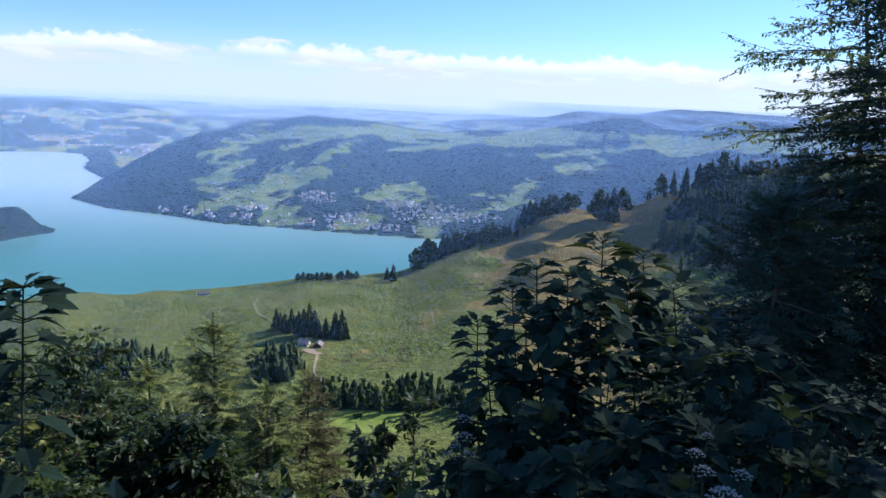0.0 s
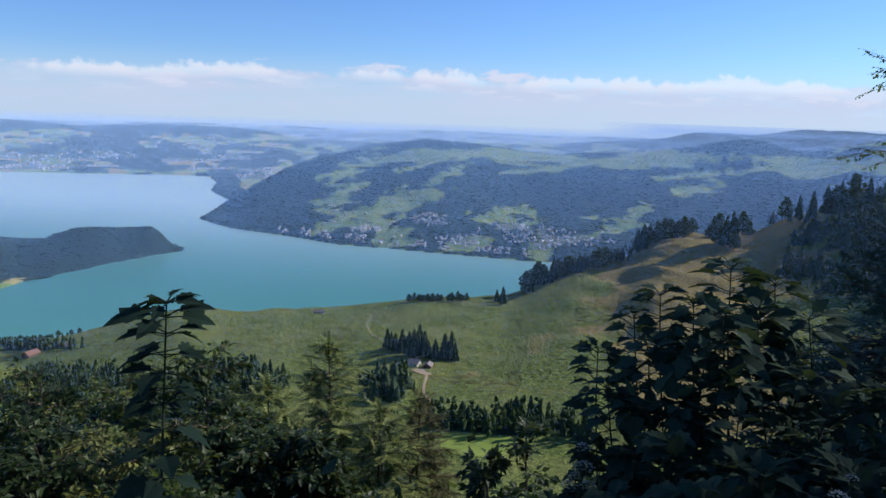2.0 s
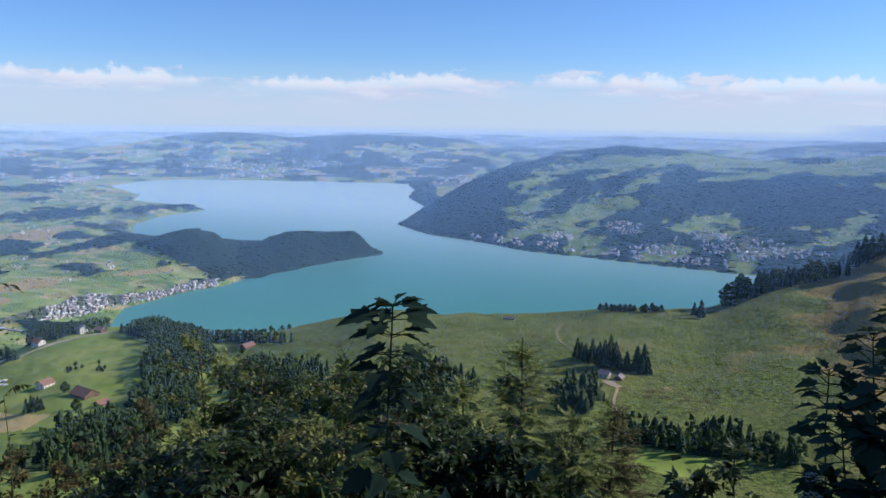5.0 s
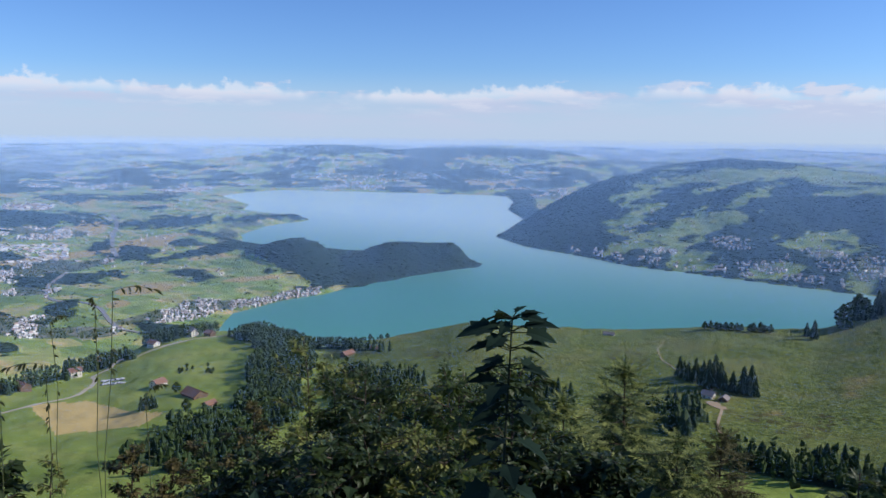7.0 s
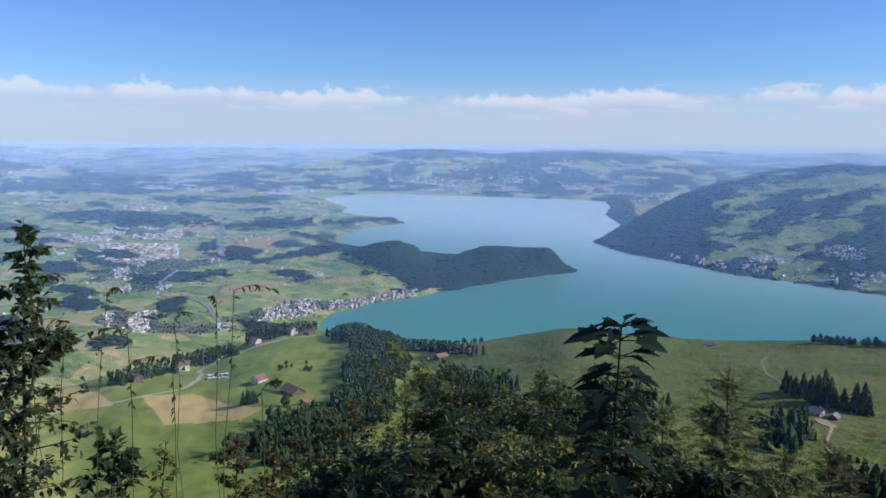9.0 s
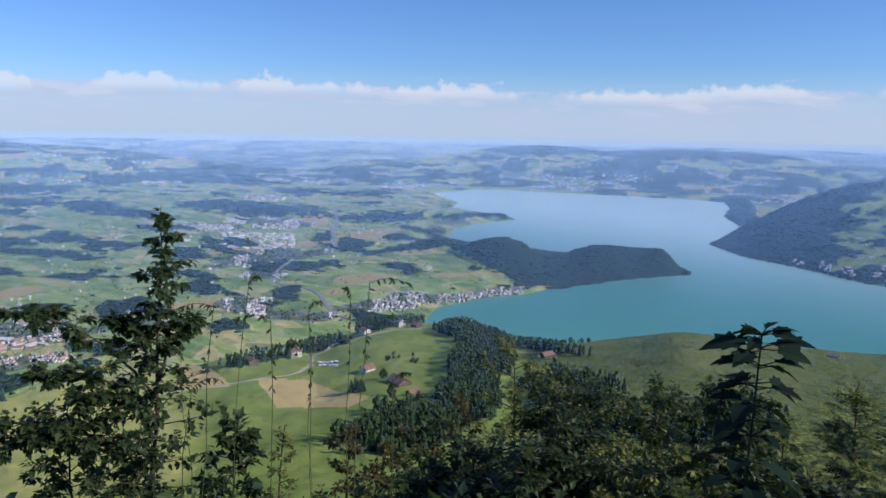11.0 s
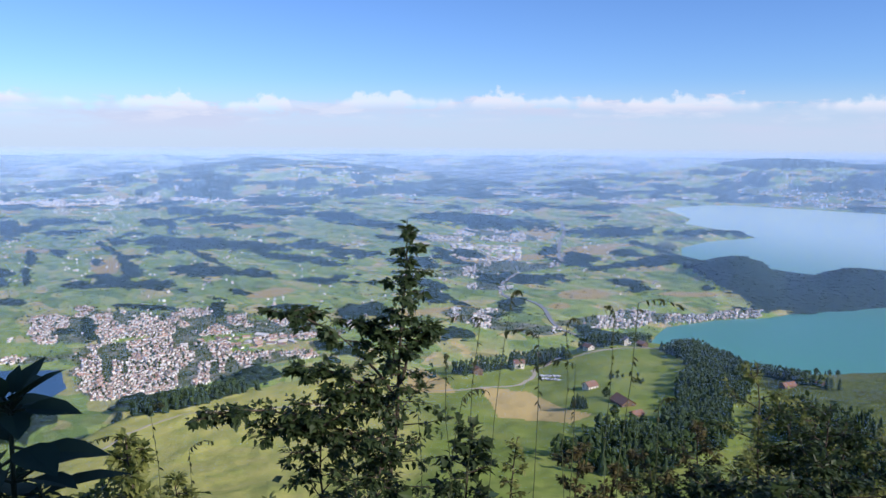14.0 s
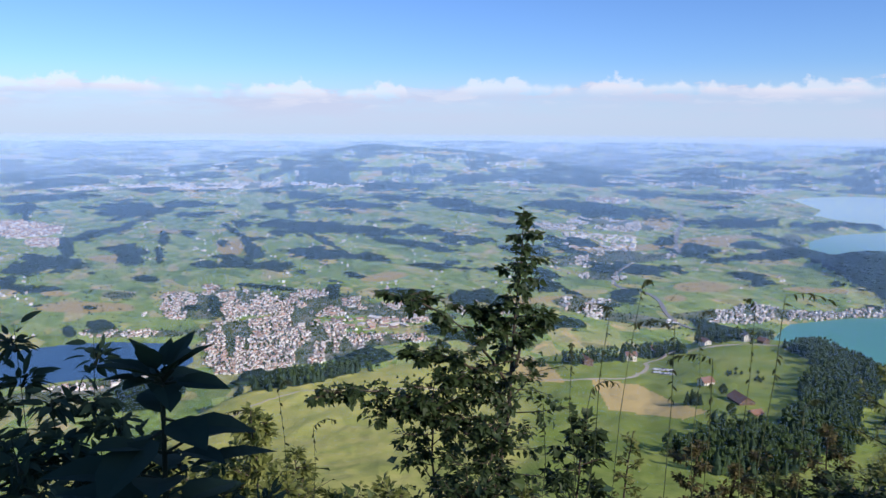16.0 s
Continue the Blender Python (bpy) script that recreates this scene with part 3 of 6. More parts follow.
# ripe fields
TANS = [(73.9, -6.21, 1.15, 0.16, 0), (78, -6.25, 0.65, 0.1, 0.02), (92.9, -12.12, 3.12, 0.37, 0.09), (91, -9.02, 1.41, 0.26, 0.06), (83.2, -8.69, 0.93, 0.52, 0.03), (94.6, -11.08, 1.01, 0.18, 0.09),
    (49.5, -11.06, 1.89, 0.35, -0.04), (51.2, -11.92, 0.77, 0.24, -0.06), (52.6, -6.74, 1, 0.55, -0.04), (49.1, -7.88, 1.86, 0.35, -0.05), (55, -8.63, 4.72, 0.24, -0.08), (42.3, -10.67, 2.05, 0.18,
    -0.04), (72.3, -10.96, 1.66, 0.29, -0.09), (63.2, -3.96, 2.85, 0.12, -0.01), (84.9, -4.55, 1.51, 0.2, 0.02), (62.2, -12.6, 1.66, 0.24, -0.03), (59, -12.41, 2.05, 0.24, -0.04), (87.3, -7.36, 1.48,
    0.15, 0.04), (47.5, -7.48, 1.82, 0.11, -0.05)]
# clearings and pastures of the mountain across the lake
LAWNS_WEST = [(15.1, -6.34, 1.21, 0.81, -0.32), (14.6, -4.58, 1.81, 0.49, -0.28), (11.1, -6.78, 4.28, 0.57, -0.35), (12.7, -8.04, 2.86, 0.49, -0.12), (10, -9.04, 1.74, 0.57, -0.03), (15.1, -8.16,
    1.22, 0.33, -0.02), (7.6, -4.63, 2.22, 0.33, -0.54), (12.6, -3.52, 2.51, 0.36, -0.08), (8.3, -3.03, 4.88, 0.36, -0.06), (2.6, -2.74, 3.44, 0.28, -0.02), (0.5, -3.71, 2.21, 0.32, -0.16), (3.6,
    -7.14, 2.25, 0.53, -0.19), (1.3, -7.53, 1.84, 0.49, -0.05), (5.5, -9.23, 2.08, 0.49, -0.04), (10.7, -5.62, 0.98, 0.29, -0.43), (13.1, -5.28, 0.81, 0.2, -0.32), (9.9, -3.97, 1.62, 0.16, -0.23)]
LAWNS_EAST = [(-7, -6.14, 1.69, 0.56, -0.54), (-10.9, -4.45, 2.01, 0.43, -0.19), (-11.9, -3.31, 4.71, 0.23, -0.14), (-8.4, -2.16, 2.64, 0.28, -0.05), (-12.3, -2.25, 3.06, 0.34, -0.1), (-3.8, -3.04,
    2.75, 0.32, -0.07), (-7.3, -3.12, 4.2, 0.16, -0.07), (-16.2, -2.12, 2.03, 0.15, -0.16), (-2.2, -2.11, 2.38, 0.11, -0.04), (-1.4, -8.62, 2.43, 0.37, -0.06), (-5.7, -7.54, 1.94, 0.32, -0.27),
    (-12.1, -1.57, 2.51, 0.15, -0.15), (0.2, -2.81, 2.41, 0.24, -0.04)]
# built-up land
TOWN = [(83.7, -12.51, 4.2, 1.18, 0.05), (77.3, -12.78, 3.67, 0.97, 0.08), (72.3, -13.29, 3.97, 0.53, 0.03), (80.6, -14.58, 5.02, 1.04, 0.05), (81.8, -16.29, 3.8, 1.41, 0.06), (74, -15.45, 5.22, 0.53,
    0), (77.3, -16.31, 3.32, 0.8, -0.15), (90.2, -14.14, 3.45, 0.27, 0.09), (96.6, -6.73, 2.39, 0.51, 0.06), (90.8, -11.47, 0.89, 0.19, 0.08), (95.2, -7.72, 0.99, 0.29, 0.06)]
VALLEY = [(69.6, -13.9, 3.4, 0.32, -0.04), (65.4, -13.4, 2.6, 0.26, 0), (56.3, -6.7, 2.58, 0.36, 0.02), (57, -9.39, 3, 0.53, -0.09), (53.8, -9.3, 3.31, 0.23, -0.15), (56.4, -10.69, 1.41, 0.32, -0.04), (57.3, -12.75, 2.64, 0.49, 0.05), (54.6, -13.49, 2.4, 0.32,
    0.04), (52.3, -13.69, 1.57, 0.31, -0.07), (48.6, -12.98, 3.18, 0.46, -0.08), (43.9, -12.4, 3.17, 0.3, -0.05), (40.8, -12.22, 2.01, 0.33, -0.11), (46.1, -12.19, 1.09, 0.23, -0.09), (43.9, -7.65,
    0.7, 0.56, -0.06), (42.6, -6.82, 1.52, 0.15, -0.06), (59.9, -7.2, 2.43, 0.25, 0.03), (55.1, -7.15, 2.36, 0.24, -0.03), (46.6, -4.3, 1.78, 0.19, -0.03), (38.8, -11.77, 1.73, 0.41, -0.13), (40.5,
    -12.35, 2.05, 0.33, -0.18)]
VILLAGES = [(0.9, -8.45, 4.53, 0.82, 0.07), (8.6, -7.65, 1.41, 0.41, -0.03), (13.1, -8.46, 1.65, 0.37, -0.02), (18.6, -8.6, 0.48, 0.16, 0), (6.4, -8.97, 2.08, 0.33, 0.06), (-3.4, -8.7, 2.4, 0.48,
    -0.06)]
FAR_TOWNS = [(32, -4.15, 9, 0.2, 0), (21.5, -4.4, 2.2, 0.6, 0), (22.6, -5.3, 0.8, 0.5, 0), (93, -17.5, 6, 0.45, 0.0), (28, -3.4, 12, 0.3, 0), (60, -3.9, 12, 0.25, 0), (82, -4.3, 12, 0.22, 0)]
PLAIN_TOWNS = TOWN + VALLEY + FAR_TOWNS


TREAD_SHADES = [(29.2, -16.2, 2.2, 0.4, 0.12), (14.6, -16.0, 1.3, 0.5, 0), (4.6, -19.2, 2.6, 0.7, -0.05), (1.0, -18.6, 2.0, 0.6, 0), (9.0, -16.3, 1.0, 0.3, 0), (-4.5, -14.0, 2.4, 1.0, 0.2), (22.5, -16.6, 1.6, 0.3, 0)]
RIPE_PLOT = [(56.96, -17.87), (53.37, -18.07), (50.98, -19.07), (48.48, -19.41), (50.25, -20.11), (55.47, -19.96)]
MOWN_PLOT = [(62.37, -16.41), (60.14, -16.98), (58.71, -18.25), (62.5, -18.27)]


def plot(A, E, corners):
    """1 inside a field with these corners (azimuth, elevation), 0 outside."""
    inside = np.zeros(A.shape, bool)
    for (a0, e0), (a1, e1) in zip(corners, corners[1:] + corners[:1]):
        cross = (e0 > E) != (e1 > E)
        inside ^= cross & (A < (E - e0) / (e1 - e0 if e1 != e0 else 1) * (a1 - a0) + a0)
    return inside * 1.0


def cover_values(A, R, X, Y, Z, sd, is_near, is_mount, rc):
    E = np.degrees(np.arctan2(Z, R))
    flat = ~is_near & ~is_mount & (sd > 0)
    c = {}
    wood = blobs(A, E, WOODS_WEST + WOODS_MIDDLE + WOODS_EAST + COPSES, X, Y, 0.5, 26, 5) * (~is_near & ~is_mount & (sd > -25))
    tongue = (A > 25.5) & (A < 43.2) & (R > 1240) & (R < 1640) & (sd > -30) & (E > -11.4 + 0.44 * (A - 37.2) + 0.25 * fractal(X, Y, 50, 24, 3))
    wood = np.maximum(wood, tongue * 1.0)
    wood = np.maximum(wood, (A < 24.6) & ~is_mount & ~is_near & (sd > -10) & (sd < 70))
    crest = fractal(X, Y, 300, 29, 3)
    wood = np.maximum(wood, flat * (R > 3300) * (R < 4000) * np.clip((E + 1.95 + 0.35 * crest) * 3, 0, 1))
    # scattered copses and hedges
    speck = fractal(X * 0.7, Y * 1.3, 85, 77, 4)
    wood = np.maximum(wood, flat * np.clip((speck - 0.6) * 8, 0, 1) * (1 - np.clip(2 * blobs(A, E, TOWN, X, Y, 0.3, 45, 14), 0, 1)))
    far = np.clip((R - 2600) / 800, 0, 1)
    streak = fractal(X * np.cos(0.3) + Y * 0.3, Y * 1.0, 260, 87, 4)
    wood = np.maximum(wood, flat * far * np.clip((streak - 0.32) * 6, 0, 1))
    # long thin woods and pale strips on the far rises
    strip = fractal(A * 30, E * 260, 60, 53, 4)
    wood = np.maximum(wood, flat * (R > 3250) * np.clip((strip - 0.04) * 6, 0, 1))
    lawn = blobs(A, E, LAWNS_WEST + LAWNS_EAST, X, Y, 0.6, 42, 12)
    lawn = lawn * np.clip((0.7 - fractal(X, Y, 30, 58, 3)) * 5, 0, 1)
    shelf = fractal(X, Y, 180, 95, 4)
    lawn = np.maximum(lawn, np.clip((shelf + 0.2) * 6, 0, 1) * np.clip((E + 3.6) * 4, 0, 1) * (A < 13))
    small = fractal(X, Y, 110, 37, 4)
    lawn = np.maximum(lawn, np.clip((small - 0.74 - 0.012 * np.clip(10 - A, 0, 14)) * 8, 0, 1) * (E < -3.3) * (A < 15))
    wood = np.maximum(wood, is_mount * (1 - lawn))
    top_wood = bell(A, 8.5, 3.2) * (E > -2.45) + bell(A, -14, 4) * (E > -2.0)
    wood = np.maximum(wood, is_mount * np.clip(top_wood * 2, 0, 1))
    # woods on the near hills
    wood_near = blobs(A, E, [(45.0, -21.6, 4.6, 1.7, -0.05), (40.6, -17.5, 2.2, 3.0, 0), (41.2, -14.9, 2.4, 0.5, 0.1), (21.6, -19.0, 3.2, 0.9, 0.15), (11.0, -20.1, 2.4, 0.9, 0), (33, -18.6, 4.5, 0.9, 0.1),
                             (28, -20.5, 4.5, 0.9, 0), (1.5, -22.0, 6.5, 0.7, 0), (-24, -8, 6, 4, 0), (55.5, -16.5, 4.5, 0.2, -0.15), (48.5, -14.7, 3.5, 0.13, -0.13), (36.8, -15.8, 3.6, 0.12, 0.06), (42.2, -19.8, 2.2, 1.5, -0.3), (79.8, -18.3, 4.6, 0.4, -0.1)], X, Y, 0.42, 26, 8)
    wood = np.where(is_near, wood_near * (R > 120), wood)
    c["wood"] = wood
    c["built"] = blobs(A, E, PLAIN_TOWNS, X, Y, 0.25, 45, 14) * flat * (1 - wood) + 0.62 * is_mount * blobs(A, E, VILLAGES, X, Y, 0.4, 45, 14)
    haze_strip = fractal(A * 30, E * 260, 40, 63, 4)
    c["built"] = np.maximum(c["built"], flat * (R > 3250) * (1 - wood) * 0.9 * np.clip((haze_strip - 0.36) * 6, 0, 1))
    farm = is_near * np.clip((R - 150) / 100, 0, 1) * np.clip((A - 36.5 + 1.5 * fractal(X, Y, 40, 17, 3)) * 0.7, 0, 1)
    c["turf"] = is_mount * 1.0
    c["tread_shade"] = is_near * blobs(A, E, TREAD_SHADES, X, Y, 0.5, 24, 61)
    c["meadow"] = is_near * 1.0
    c["farm"] = np.maximum(farm, is_near * blobs(A, E, [(4.2, -23.2, 3.6, 0.9, 0)], X, Y, 0.2, 20, 8))
    c["dry"] = is_near * np.clip(bell(A, -12, 5.5) * 1.35 * (E < -6) + 0.9 * bell(A, -8, 3) * bell(E, -12, 4) + 0.6 * fractal(X, Y, 40, 66, 4), 0, 1) * (A < 6) * np.clip((R - 330) / 120, 0, 1)
    wob = 0.05 * fractal(X, Y, 25, 19, 2)
    t = np.maximum(plot(A, E + wob, RIPE_PLOT), plot(A, E + wob, MOWN_PLOT))
    c["hay"] = is_near * np.clip((A - 57) / 9, 0, 1) * np.clip((R - 150) / 100, 0, 1) * np.clip(0.85 + 0.6 * fractal(X, Y, 70, 83, 3), 0, 1)
    ripe = np.clip((fractal(A * 24, E * 200, 36, 73, 4) - 0.34) * 6, 0, 1) * np.clip((R - 1900) / 900, 0, 1)
    c["tan"] = is_near * t + flat * np.maximum(blobs(A, E, TANS, X, Y, 0.1, 30, 8), ripe)
    return c


def build_ground():
    az = np.concatenate([np.arange(-46, 108, 0.17), np.arange(108, 314, 2.0)])
    el = np.arange(19.5, 4.3, -0.082)
    r = np.concatenate([[0.0], np.geomspace(0.8, 240, 75), np.arange(245, 250 / math.tan(radians(19.55)), 5.0), 250 / np.tan(np.radians(el)), np.linspace(3360, 4900, 85)])
    wrapped = np.where(az > 120, np.where(az > 240, -46.0 + (az - 314) * 0.05, 115.0), az)
    X, Y, Z, cover, is_near = heights(wrapped, r)
    A, R = np.meshgrid(az, r, indexing="ij")
    X, Y = -np.sin(np.radians(A)) * R, np.cos(np.radians(A)) * R
    na, nr = X.shape
    idx = np.arange(na * nr).reshape(na, nr)
    nxt = np.roll(idx, -1, 0)
    quads = np.stack([idx[:, :-1], idx[:, 1:], nxt[:, 1:], nxt[:, :-1]], -1).reshape(-1, 4)[:, ::-1]
    me = bpy.data.meshes.new("ground")
    me.vertices.add(na * nr)
    me.vertices.foreach_set("co", np.stack([X, Y, Z], -1).astype(np.float32).ravel())
    me.loops.add(quads.size)
    me.loops.foreach_set("vertex_index", quads.astype(np.int32).ravel())
    me.polygons.add(len(quads))
    me.polygons.foreach_set("loop_start", np.arange(0, quads.size, 4, dtype=np.int32))
    me.polygons.foreach_set("use_smooth", np.ones(len(quads), bool))
    me.update(calc_edges=True)
    me.validate()
    for key, values in cover.items():
        me.attributes.new(key, "FLOAT", "POINT").data.foreach_set("value", np.asarray(values, np.float32).ravel())
    me.materials.append(LAND)
    ob = tagged(new("ground", me), "mountain meadows, wooded hills and a patchwork of fields to the horizon", "terrain", kind="structure")
    return ob, (az, r, Z, cover, is_near)


ground, GRID = build_ground()


def ground_at(az, r):
    """Height of the ground at azimuth and distance (arrays or numbers), from the sheet's own grid."""
    a, rr, Z = GRID[0], GRID[1], GRID[2]
    az, r = np.asarray(az, float), np.asarray(r, float)
    i = np.clip(np.searchsorted(a, az) - 1, 0, len(a) - 2)
    j = np.clip(np.searchsorted(rr, r) - 1, 0, len(rr) - 2)
    u, v = (az - a[i]) / (a[i + 1] - a[i]), (r - rr[j]) / (rr[j + 1] - rr[j])
    return (Z[i, j] * (1 - u) + Z[i + 1, j] * u) * (1 - v) + (Z[i, j + 1] * (1 - u) + Z[i + 1, j + 1] * u) * v


def cover_at(key, az, r):
    a, rr = GRID[0], GRID[1]
    i = np.clip(np.searchsorted(a, az), 0, len(a) - 1)
    j = np.clip(np.searchsorted(rr, r), 0, len(rr) - 1)
    return (GRID[3][key] if key != "near" else GRID[4])[i, j]


def on_ground(az, el):
    """Where a line of sight from the origin first meets the ground: distance along the ground."""
    a, rr, Z = GRID[0], GRID[1], GRID[2]
    i = min(np.searchsorted(a, az), len(a) - 1)
    e = np.degrees(np.arctan2(Z[i, 20:], rr[20:]))
    hit = np.nonzero(e >= el)[0]
    return float(rr[20 + hit[0]]) if len(hit) else 4800.0


def flat_mesh(name, ring, z, mat):
    me = bpy.data.meshes.new(name)
    me.from_pydata([(*place(a, r)[:2], z) for a, r in ring], [], [list(range(len(ring)))])
    me.materials.append(mat)
    return new(name, me)


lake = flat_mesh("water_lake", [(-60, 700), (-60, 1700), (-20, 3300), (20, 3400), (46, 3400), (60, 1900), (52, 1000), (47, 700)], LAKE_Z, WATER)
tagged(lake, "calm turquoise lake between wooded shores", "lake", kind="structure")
bay = flat_mesh("water_bay", [(112, 780), (83, 780), (83, 1010), (112, 1050)], LAKE_Z, BAY_WATER)
tagged(bay, "dark blue arm of a second lake beside the town", "lake", kind="structure")


# ---- mesh building ----
class Soup:
    """Gathers many small pieces into one mesh."""

    def __init__(self):
        self.v, self.f, self.m, self.n = [], [], [], 0

    def add(self, verts, faces, mat=0):
        verts = np.asarray(verts, float).reshape(-1, 3)
        self.v.append(verts)
        self.f += [tuple(i + self.n for i in f) for f in faces]
        self.m += [mat] * len(faces)
        self.n += len(verts)

    def batch(self, verts, faces, turns, places, mat=0):
        """Copies of one piece: turns (n, 3, 3), places (n, 3)."""
        verts = np.asarray(verts, float)
        out = np.einsum("nij,kj->nki", turns, verts) + np.asarray(places)[:, None, :]
        k = len(verts)
        for i in range(len(out)):
            base = self.n + i * k
            self.f += [tuple(j + base for j in f) for f in faces]
        self.m += [mat] * (len(faces) * len(out))
        self.v.append(out.reshape(-1, 3))
        self.n += k * len(out)

    def tube(self, path, r0, r1, sides=5, mat=0):
        path = [Vector(p) for p in path]
        rings = []
        for i, p in enumerate(path):
            d = (path[min(i + 1, len(path) - 1)] - path[max(i - 1, 0)]).normalized()
            u = d.orthogonal().normalized()
            w = d.cross(u)
            r = r0 + (r1 - r0) * i / (len(path) - 1)
            rings += [p + (u * math.cos(a) + w * math.sin(a)) * r for a in (2 * math.pi * k / sides for k in range(sides))]
        n = sides
        faces = [(i * n + k, i * n + (k + 1) % n, (i + 1) * n + (k + 1) % n, (i + 1) * n + k) for i in range(len(path) - 1) for k in range(n)]
        faces += [tuple(range(n))[::-1], tuple(range((len(path) - 1) * n, len(path) * n))]
        self.add([tuple(v) for v in rings], faces, mat)

    def mesh(self, name, *mats, smooth_faces=False):
        me = bpy.data.meshes.new(name)
        me.from_pydata(np.concatenate(self.v), [], self.f)
        for m in mats:
            me.materials.append(m)
        if len(mats) > 1:
            me.polygons.foreach_set("material_index", self.m)
        if smooth_faces:
            me.polygons.foreach_set("use_smooth", [True] * len(self.f))
        return me


def part(name, me, parent, label="", m=None, kind=""):
    """A mesh as one part under a thing or a part."""
    ob = new(name, me)
    ob.parent = parent
    if m is not None:
        ob.matrix_local = m
    return tagged(ob, label, kind=kind)


def thing(name, m, label, category, group="", kind=""):
    ob = new(name)
    ob.empty_display_size = 0.2
    ob.matrix_basis = m
    return tagged(ob, label, category, group, kind)


def frames_along(dirs, normals):
    """Turns whose y axis runs along dirs and whose z axis is close to normals."""
    d = np.asarray(dirs, float)
    d /= np.linalg.norm(d, axis=1)[:, None] + 1e-9
    x = np.cross(d, normals)
    x /= np.linalg.norm(x, axis=1)[:, None] + 1e-9
    z = np.cross(x, d)
    return np.stack([x, d, z], -1)


# ---- haze stand-in: fine level ribbons painted in haze colours, too thin to see singly ----
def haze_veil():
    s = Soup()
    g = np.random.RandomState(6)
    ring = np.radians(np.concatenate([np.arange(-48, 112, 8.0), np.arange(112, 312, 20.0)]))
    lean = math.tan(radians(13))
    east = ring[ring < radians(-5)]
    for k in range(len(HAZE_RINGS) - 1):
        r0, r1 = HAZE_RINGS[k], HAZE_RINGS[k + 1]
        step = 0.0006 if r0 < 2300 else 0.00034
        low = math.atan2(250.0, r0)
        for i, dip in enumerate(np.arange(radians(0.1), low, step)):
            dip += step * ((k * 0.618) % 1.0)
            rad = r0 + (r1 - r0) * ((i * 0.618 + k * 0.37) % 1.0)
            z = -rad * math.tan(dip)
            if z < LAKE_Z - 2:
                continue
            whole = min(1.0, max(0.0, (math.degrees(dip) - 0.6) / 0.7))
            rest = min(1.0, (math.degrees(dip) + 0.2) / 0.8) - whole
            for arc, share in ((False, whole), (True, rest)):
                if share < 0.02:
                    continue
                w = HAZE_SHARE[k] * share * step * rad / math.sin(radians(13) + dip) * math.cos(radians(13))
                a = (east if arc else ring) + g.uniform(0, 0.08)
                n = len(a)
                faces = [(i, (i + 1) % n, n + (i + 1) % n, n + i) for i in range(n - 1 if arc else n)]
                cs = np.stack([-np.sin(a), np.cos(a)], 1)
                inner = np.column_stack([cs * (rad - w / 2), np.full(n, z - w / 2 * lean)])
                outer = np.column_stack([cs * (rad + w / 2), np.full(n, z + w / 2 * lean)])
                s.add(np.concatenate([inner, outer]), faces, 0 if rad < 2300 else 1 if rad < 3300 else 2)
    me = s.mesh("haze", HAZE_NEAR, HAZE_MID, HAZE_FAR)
    return tagged(new("haze", me), "thin painted ribbons imitating blue haze over the lake and plain", "haze", kind="stuff")


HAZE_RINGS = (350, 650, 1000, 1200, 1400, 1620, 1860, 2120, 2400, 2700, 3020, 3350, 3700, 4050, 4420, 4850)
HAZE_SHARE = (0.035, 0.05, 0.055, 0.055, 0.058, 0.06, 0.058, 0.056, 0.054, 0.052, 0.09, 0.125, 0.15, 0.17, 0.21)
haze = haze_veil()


# ---- trees in the distance ----
def conifer_meshes(seed, tiers=11, sides=9):
    """A spruce 1 m tall: trunk and a crown of ragged drooping tiers."""
    rng = random.Random(seed)
    trunk, crown = Soup(), Soup()
    trunk.tube([(0, 0, 0), (0, 0, 0.5), (0, 0, 0.97)], 0.018, 0.003, 5)
    for k in range(tiers):
        f = k / tiers
        z0 = 0.05 + 0.88 * f
        rad = 0.165 * (1 - f) ** 0.6 + 0.01
        tip = z0 + 0.26 * (1 - f) + 0.07
        ring, mid = [], []
        for i in range(sides):
            a = 2 * math.pi * (i + 0.5 * (k % 2)) / sides + rng.uniform(-0.2, 0.2)
            q = rad * rng.uniform(0.62, 1.15)
            ring.append((math.cos(a) * q, math.sin(a) * q, z0 - rng.uniform(0, 0.035)))
            a += math.pi / sides
            mid.append((math.cos(a) * q * 0.5, math.sin(a) * q * 0.5, z0 + 0.03))
        v = ring + mid + [(rng.uniform(-0.01, 0.01), rng.uniform(-0.01, 0.01), min(tip, 1.0)), (0, 0, z0 + 0.03)]
        n = sides
        fs = []
        for i in range(n):
            j = (i + 1) % n
            fs += [(i, n + i, 2 * n), (n + i, j, 2 * n), (n + i, i, 2 * n + 1), (j, n + i, 2 * n + 1)]
        crown.add(v, fs)
    return trunk.mesh("trunk", BARK), crown.mesh("crown", CONIFER)


